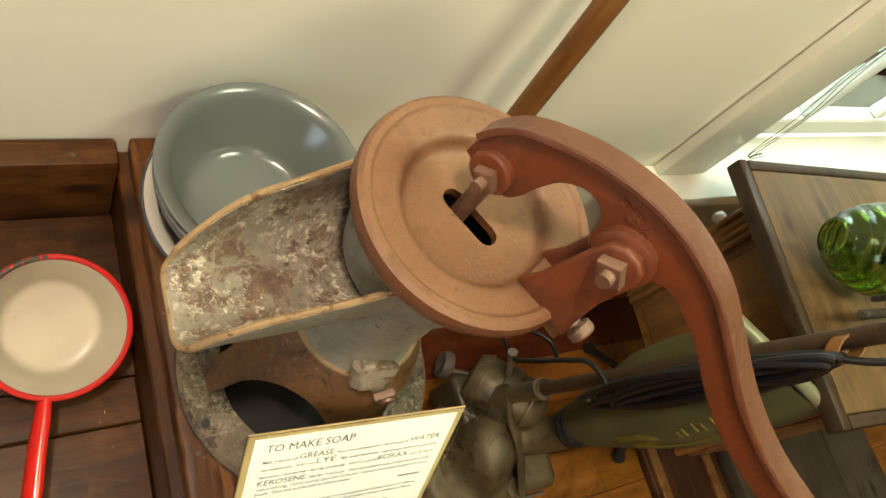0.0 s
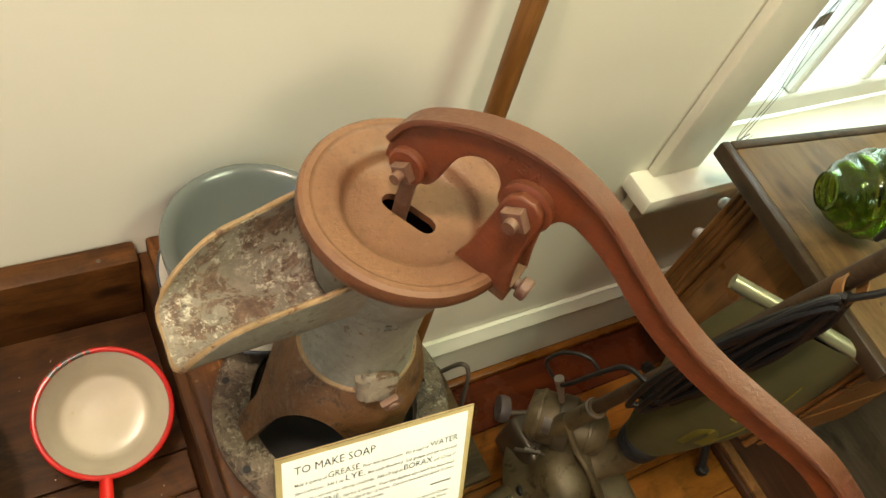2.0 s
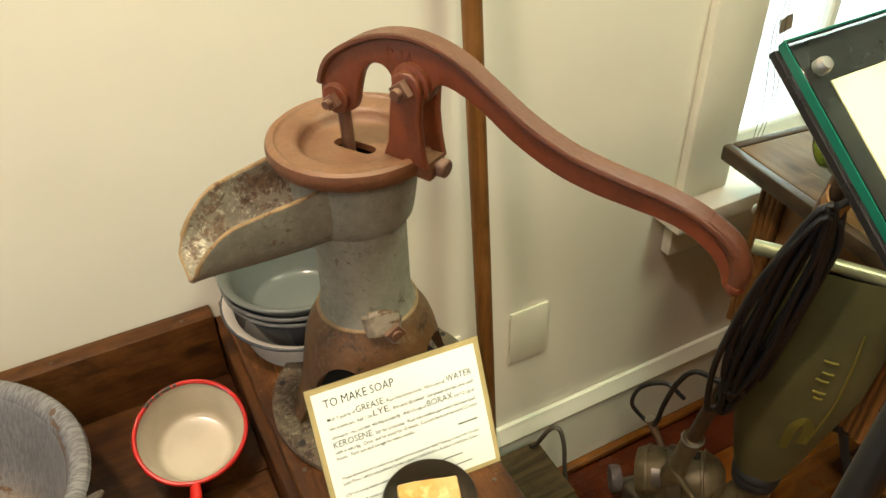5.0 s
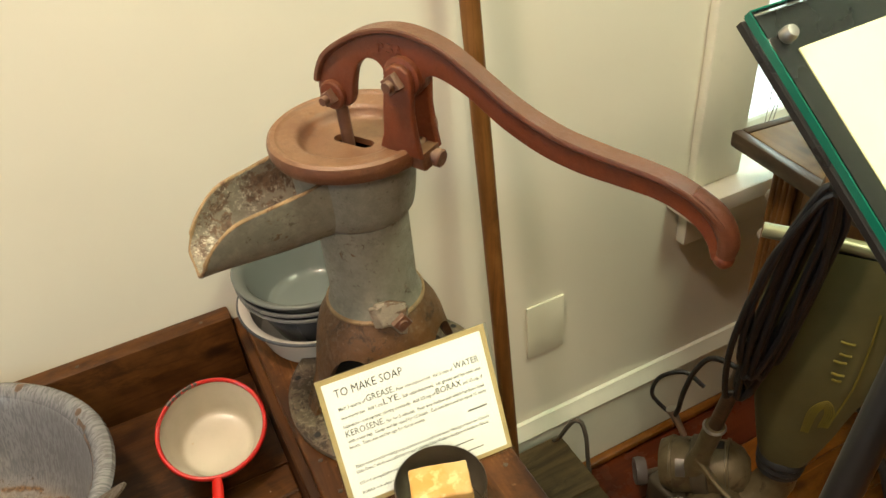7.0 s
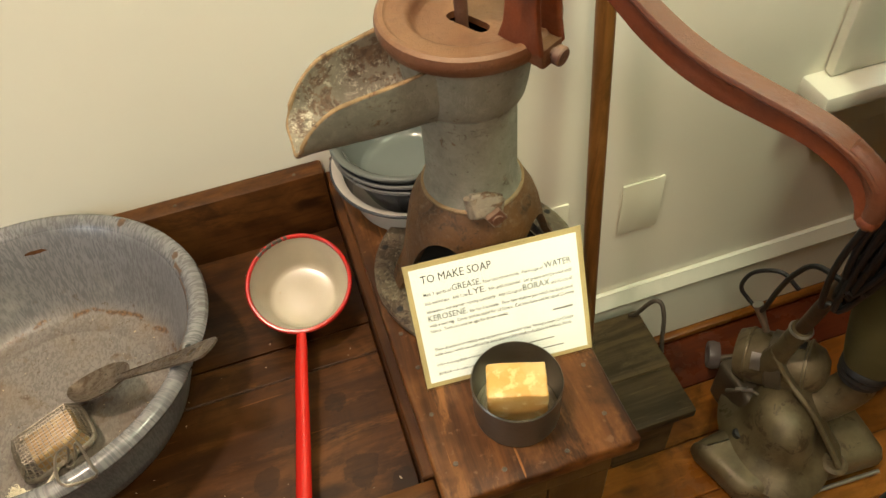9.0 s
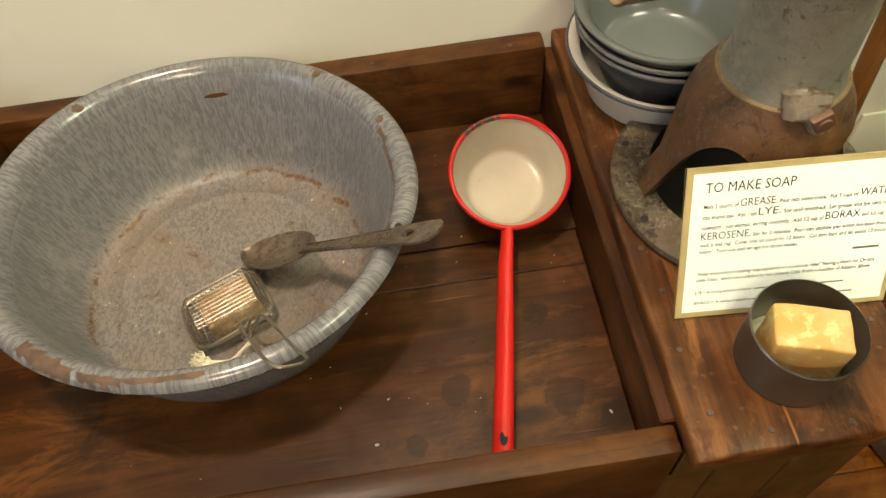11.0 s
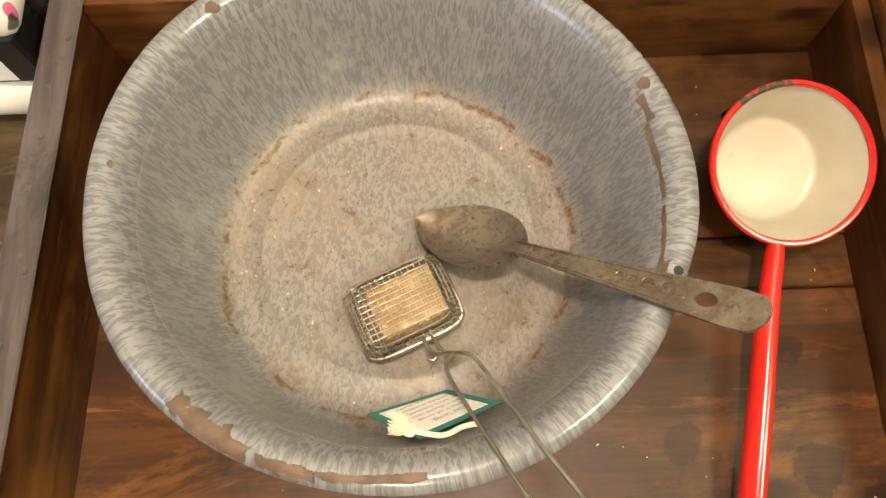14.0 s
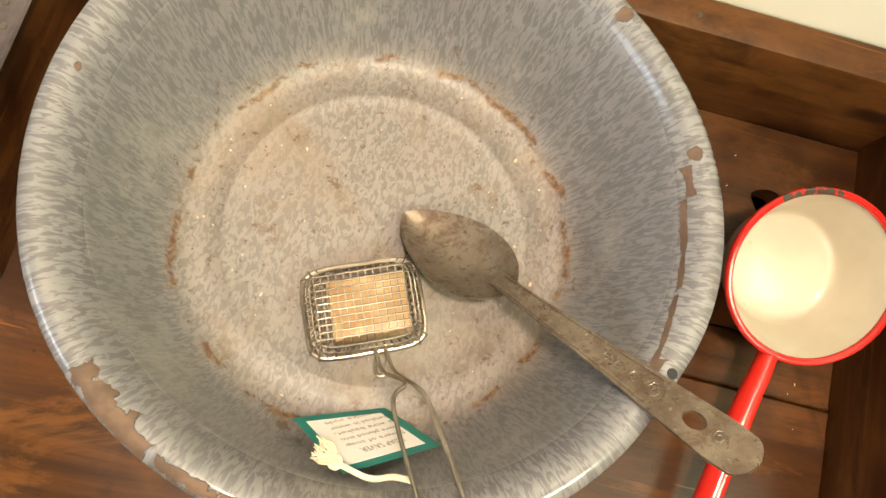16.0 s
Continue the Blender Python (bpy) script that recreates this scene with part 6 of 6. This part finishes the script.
for k in range(3):
    part("plank", box(1.300 + 0.17 * k, 1.467 + 0.17 * k, -0.95, -0.30, FLOOR + 0.001, FLOOR + 0.05, 0.003, 2), M_PLATFORM, low)

# ---- green glass shade with its flexible stem ----
gs = Vector((0.845, -0.218, 0.8345))
shade = thing("glass_shade", gs, "ribbed green glass lamp shade lying on the cabinet top", "lamp shade")
prof_o, prof_i = [], []
for k in range(41):
    s = k / 40
    r = 0.060 * (math.sin(math.pi * (0.10 + 0.62 * s)) ** 0.8) * (1.0 - 0.22 * max(0, s - 0.6))
    rib = 0.0022 * math.cos(math.tau * 6.0 * s)
    prof_o.append((r + rib, 0.115 * s))
    prof_i.append((max(0.004, r + rib - 0.004), 0.115 * s))
b = lathe(prof_o + prof_i[::-1], n=48, closed=True)
b.transform(pose(0.800, -0.215, 0.8975, 0, 84, -24))
part("shade", b, M_GREEN_GLASS, shade, "ribbed green glass")
b = lathe([(0.020, 0.108), (0.024, 0.112), (0.024, 0.150), (0.018, 0.158), (0.0, 0.158)], n=24)
b.transform(pose(0.800, -0.215, 0.8975, 0, 84, -24))
part("socket", b, M_IRON, shade, "dark lamp socket")
stem = thing("flexible_stem", (0.86, -0.29, 0.8345), "coiled metal gooseneck stem beside the glass shade", "lamp stem")
coil = []
for k in range(260):
    s = k / 259
    c = Vector((0.800 + 0.17 * s, -0.318 - 0.012 * s, 0.885 - 0.03 * s * s))
    a = math.tau * 30 * s
    coil.append(c + Vector((0, 0.0052 * math.cos(a), 0.0052 * math.sin(a))))
part("coil", tube(coil, 0.0017, 6), M_HOOK, stem)
part("core", rod((0.800, -0.318, 0.885), (0.97, -0.330, 0.855), 0.0046, n=10), M_HOOK, stem)
part("foot", lathe([(0, 0.022), (0.010, 0.020), (0.03, 0.008), (0.034, 0.0), (0, 0.0)], (0.97, -0.330, 0.8345), 24), M_IRON, stem)

# ---- hanging wires at the window ----
wires = thing("hanging_wires", (0.925, -0.02, 0.84), "thin tangled dark wires with a small grey tag at the window", "wires")
random.seed(9)
for k in range(3):
    x0 = 0.905 + 0.014 * k
    pts = [Vector((0.955 + 0.01 * math.sin(k), 0.034, 1.35))]
    for j in range(1, 7):
        f = j / 6
        pts.append(Vector((0.955 * (1 - f) + x0 * f + 0.012 * math.sin(2.6 * j + k), 0.034 - 0.055 * f, 1.35 - 0.58 * f + random.uniform(-0.01, 0.01))))
    pts.append(pts[-1] + Vector((0.012, -0.006, 0.014)))
    part("wire", tube(smooth_path(pts, 5), 0.0006, 5), M_HOOK, wires)
part("tag", plate([(-0.016, -0.012), (0.016, -0.016), (0.016, 0.012), (-0.014, 0.014)], 0.001, frame_of((0.96, 0.1, 0.25), (0, 0, 1), (0.965, 0.02, 0.965)), 0), M_STEEL, wires, "small grey tag")

# ---- reading panel on a post ----
SC = Vector((0.259, -0.526, 1.267))
su, sv = Vector((0.999, 0.046, 0.0)).normalized(), Vector((0.09, -0.772, -0.629)).normalized()
sgm = frame_of(su, -sv, SC)
SH = 0.30
sign = thing("reading_panel", (0.112, -0.672, FLOOR), "sloping black reading panel with glass cover and cream sheet", "sign")
part("backing", plate([(0, 0), (0.46, 0), (0.46, -SH), (0, -SH)], 0.006, sgm @ Matrix.Translation((0, 0, -0.0045)), 0.001), M_BLACK, sign, "black backing board")
part("sheet", plate([(0.022, -0.026), (0.44, -0.026), (0.44, -SH + 0.026), (0.022, -SH + 0.026)], 0.0008, sgm @ Matrix.Translation((0, 0, -0.0008)), 0), M_CREAM_SHEET, sign, "cream printed sheet")
for k in range(5):
    part("print_bar", plate([(0.15, -0.12 - 0.03 * k), (0.38 - 0.03 * (k % 2), -0.12 - 0.03 * k), (0.38 - 0.03 * (k % 2), -0.113 - 0.03 * k), (0.15, -0.113 - 0.03 * k)], 0.0002, sgm @ Matrix.Translation((0, 0, -0.0001)), 0), M_INK_PALE, sign)
cover = part("glass_cover", plate([(0.0005, -0.0005), (0.4595, -0.0005), (0.4595, -SH + 0.0005), (0.0005, -SH + 0.0005)], 0.0055, sgm @ Matrix.Translation((0, 0, 0.0040)), 0), M_CLEAR, sign, "clear glass cover")
cover.visible_shadow = False
part("glass_edge", plate([(-0.0010, 0.0), (0.0, 0.0), (0.0, -SH), (-0.0010, -SH)], 0.0050, sgm @ Matrix.Translation((0, 0, 0.0040)), 0), M_GREEN_EDGE, sign, "green glass edge")
part("glass_edge", plate([(0.0, 0.0), (0.46, 0.0), (0.46, 0.0010), (0.0, 0.0010)], 0.0050, sgm @ Matrix.Translation((0, 0, 0.0040)), 0), M_GREEN_EDGE, sign)
for u in (0.016, 0.444):
    for v in (-0.018, -SH + 0.018):
        b = lathe([(0, 0.003), (0.0035, 0.0026), (0.0046, 0.0), (0.0046, -0.006)], n=20)
        b.transform(sgm @ Matrix.Translation((u, v, 0.0072)))
        part("standoff", b, M_STEEL, sign, "round metal stand-off bolt")
part("post", tube([(0.392, -0.612, 1.162), (0.358, -0.622, 1.050), (0.318, -0.632, 0.900), (0.112, -0.672, FLOOR + 0.010)], 0.0125, 20), M_BLACK, sign, "black metal post")
part("foot_plate", lathe([(0, 0.012), (0.050, 0.010), (0.056, 0.0), (0, 0.0)], (0.112, -0.672, FLOOR), 36), M_BLACK, sign)

# ---- small table beside the sink, with packages ----
stand = thing("side_table", (-0.82, -0.22, FLOOR), "dark weathered wooden side table beside the dry sink", "table")
part("tabletop", box(-0.99, -0.665, -0.44, -0.03, 0.672, 0.697, 0.003), M_CRATE, stand)
for x in (-0.97, -0.685):
    for y in (-0.42, -0.05):
        part("leg", box(x - 0.015, x + 0.015, y - 0.015, y + 0.015, FLOOR, 0.6715, 0.002), M_CRATE, stand)
b = lathe([(0.0, 0.0), (0.024, 0.0), (0.027, 0.002), (0.028, 0.005), (0.028, 0.19), (0.0285, 0.192), (0.0285, 0.20), (0.028, 0.202), (0.028, 0.285), (0.027, 0.288), (0.024, 0.29), (0.0, 0.29)], n=40)
b.transform(pose(-0.655, -0.046, 0.7256, 0, -90, 0))
single("white_roll", b, M_TUB, (-0.80, -0.046, 0.6976), "pale cream roll lying on the side table", "roll")
bx = thing("printed_box", (-0.72, -0.035, 0.754), "small black box with pale pictures on a cream roll", "box")
part("carton", box(-0.790, -0.648, -0.066, -0.006, 0.7540, 0.815, 0.003), M_BLACK, bx)
part("print", box(-0.785, -0.672, -0.0668, -0.0662, 0.760, 0.802, 0), M_PAPER, bx, "pale printed panel")
part("print", box(-0.770, -0.720, -0.0676, -0.0670, 0.768, 0.792, 0), M_PINK, bx, "pink printed shape")
part("print", box(-0.712, -0.682, -0.0676, -0.0670, 0.772, 0.786, 0), M_YELLOW, bx)
for k in range(3):
    part("print_bar", box(-0.785 + 0.03 * k, -0.765 + 0.03 * k, -0.060, -0.054, 0.8151, 0.8153, 0), M_PAPER, bx)


def soft_packet():
    bm = box(-0.790, -0.636, -0.070, -0.008, 0.8156, 0.852, 0.012, 3)
    bmesh.ops.subdivide_edges(bm, edges=[e for e in bm.edges if e.calc_length() > 0.02], cuts=7, use_grid_fill=True)
    for v in bm.verts:
        if v.co.z > 0.822:
            v.co += 0.005 * Vector((noise.noise(v.co * 42), noise.noise(v.co * 38 + Vector((4, 0, 0))), noise.noise(v.co * 45 + Vector((0, 7, 0)))))
    return bm


pk = thing("paper_packet", (-0.71, -0.04, 0.8156), "crumpled white and pink printed paper packet on a box", "packet")
part("wrapper", soft_packet(), M_PACKET, pk, "", 60)
for k in range(5):
    part("print", box(-0.770 + 0.025 * k, -0.754 + 0.025 * k, -0.0745, -0.0738, 0.826 + 0.003 * (k % 2), 0.842 - 0.002 * k, 0), M_PINK, pk, "pink printed shape")

# ---- floor boards ----
edges = [-0.0365, -0.14, -0.243, -0.345, -0.45, -0.56, -0.67, -0.78, -0.9, -1.02, -1.14, -1.26]
for i, (ya, yb) in enumerate(zip(edges, edges[1:])):
    cut = -0.9 + 0.37 * ((i * 2) % 5)
    for xa, xb in ((X0 + 0.001, cut), (cut + 0.0012, X1 - 0.001)):
        part("board", box(xa, xb, yb + 0.0009, ya - 0.0009, FLOOR - 0.016, FLOOR, 0.0012), M_FLOOR_RED if i == 0 else M_FLOOR, floor)
part("board", box(X0 + 0.001, X1 - 0.001, Y0 + 0.001, edges[-1] - 0.001, FLOOR - 0.016, FLOOR, 0.0012), M_FLOOR, floor)
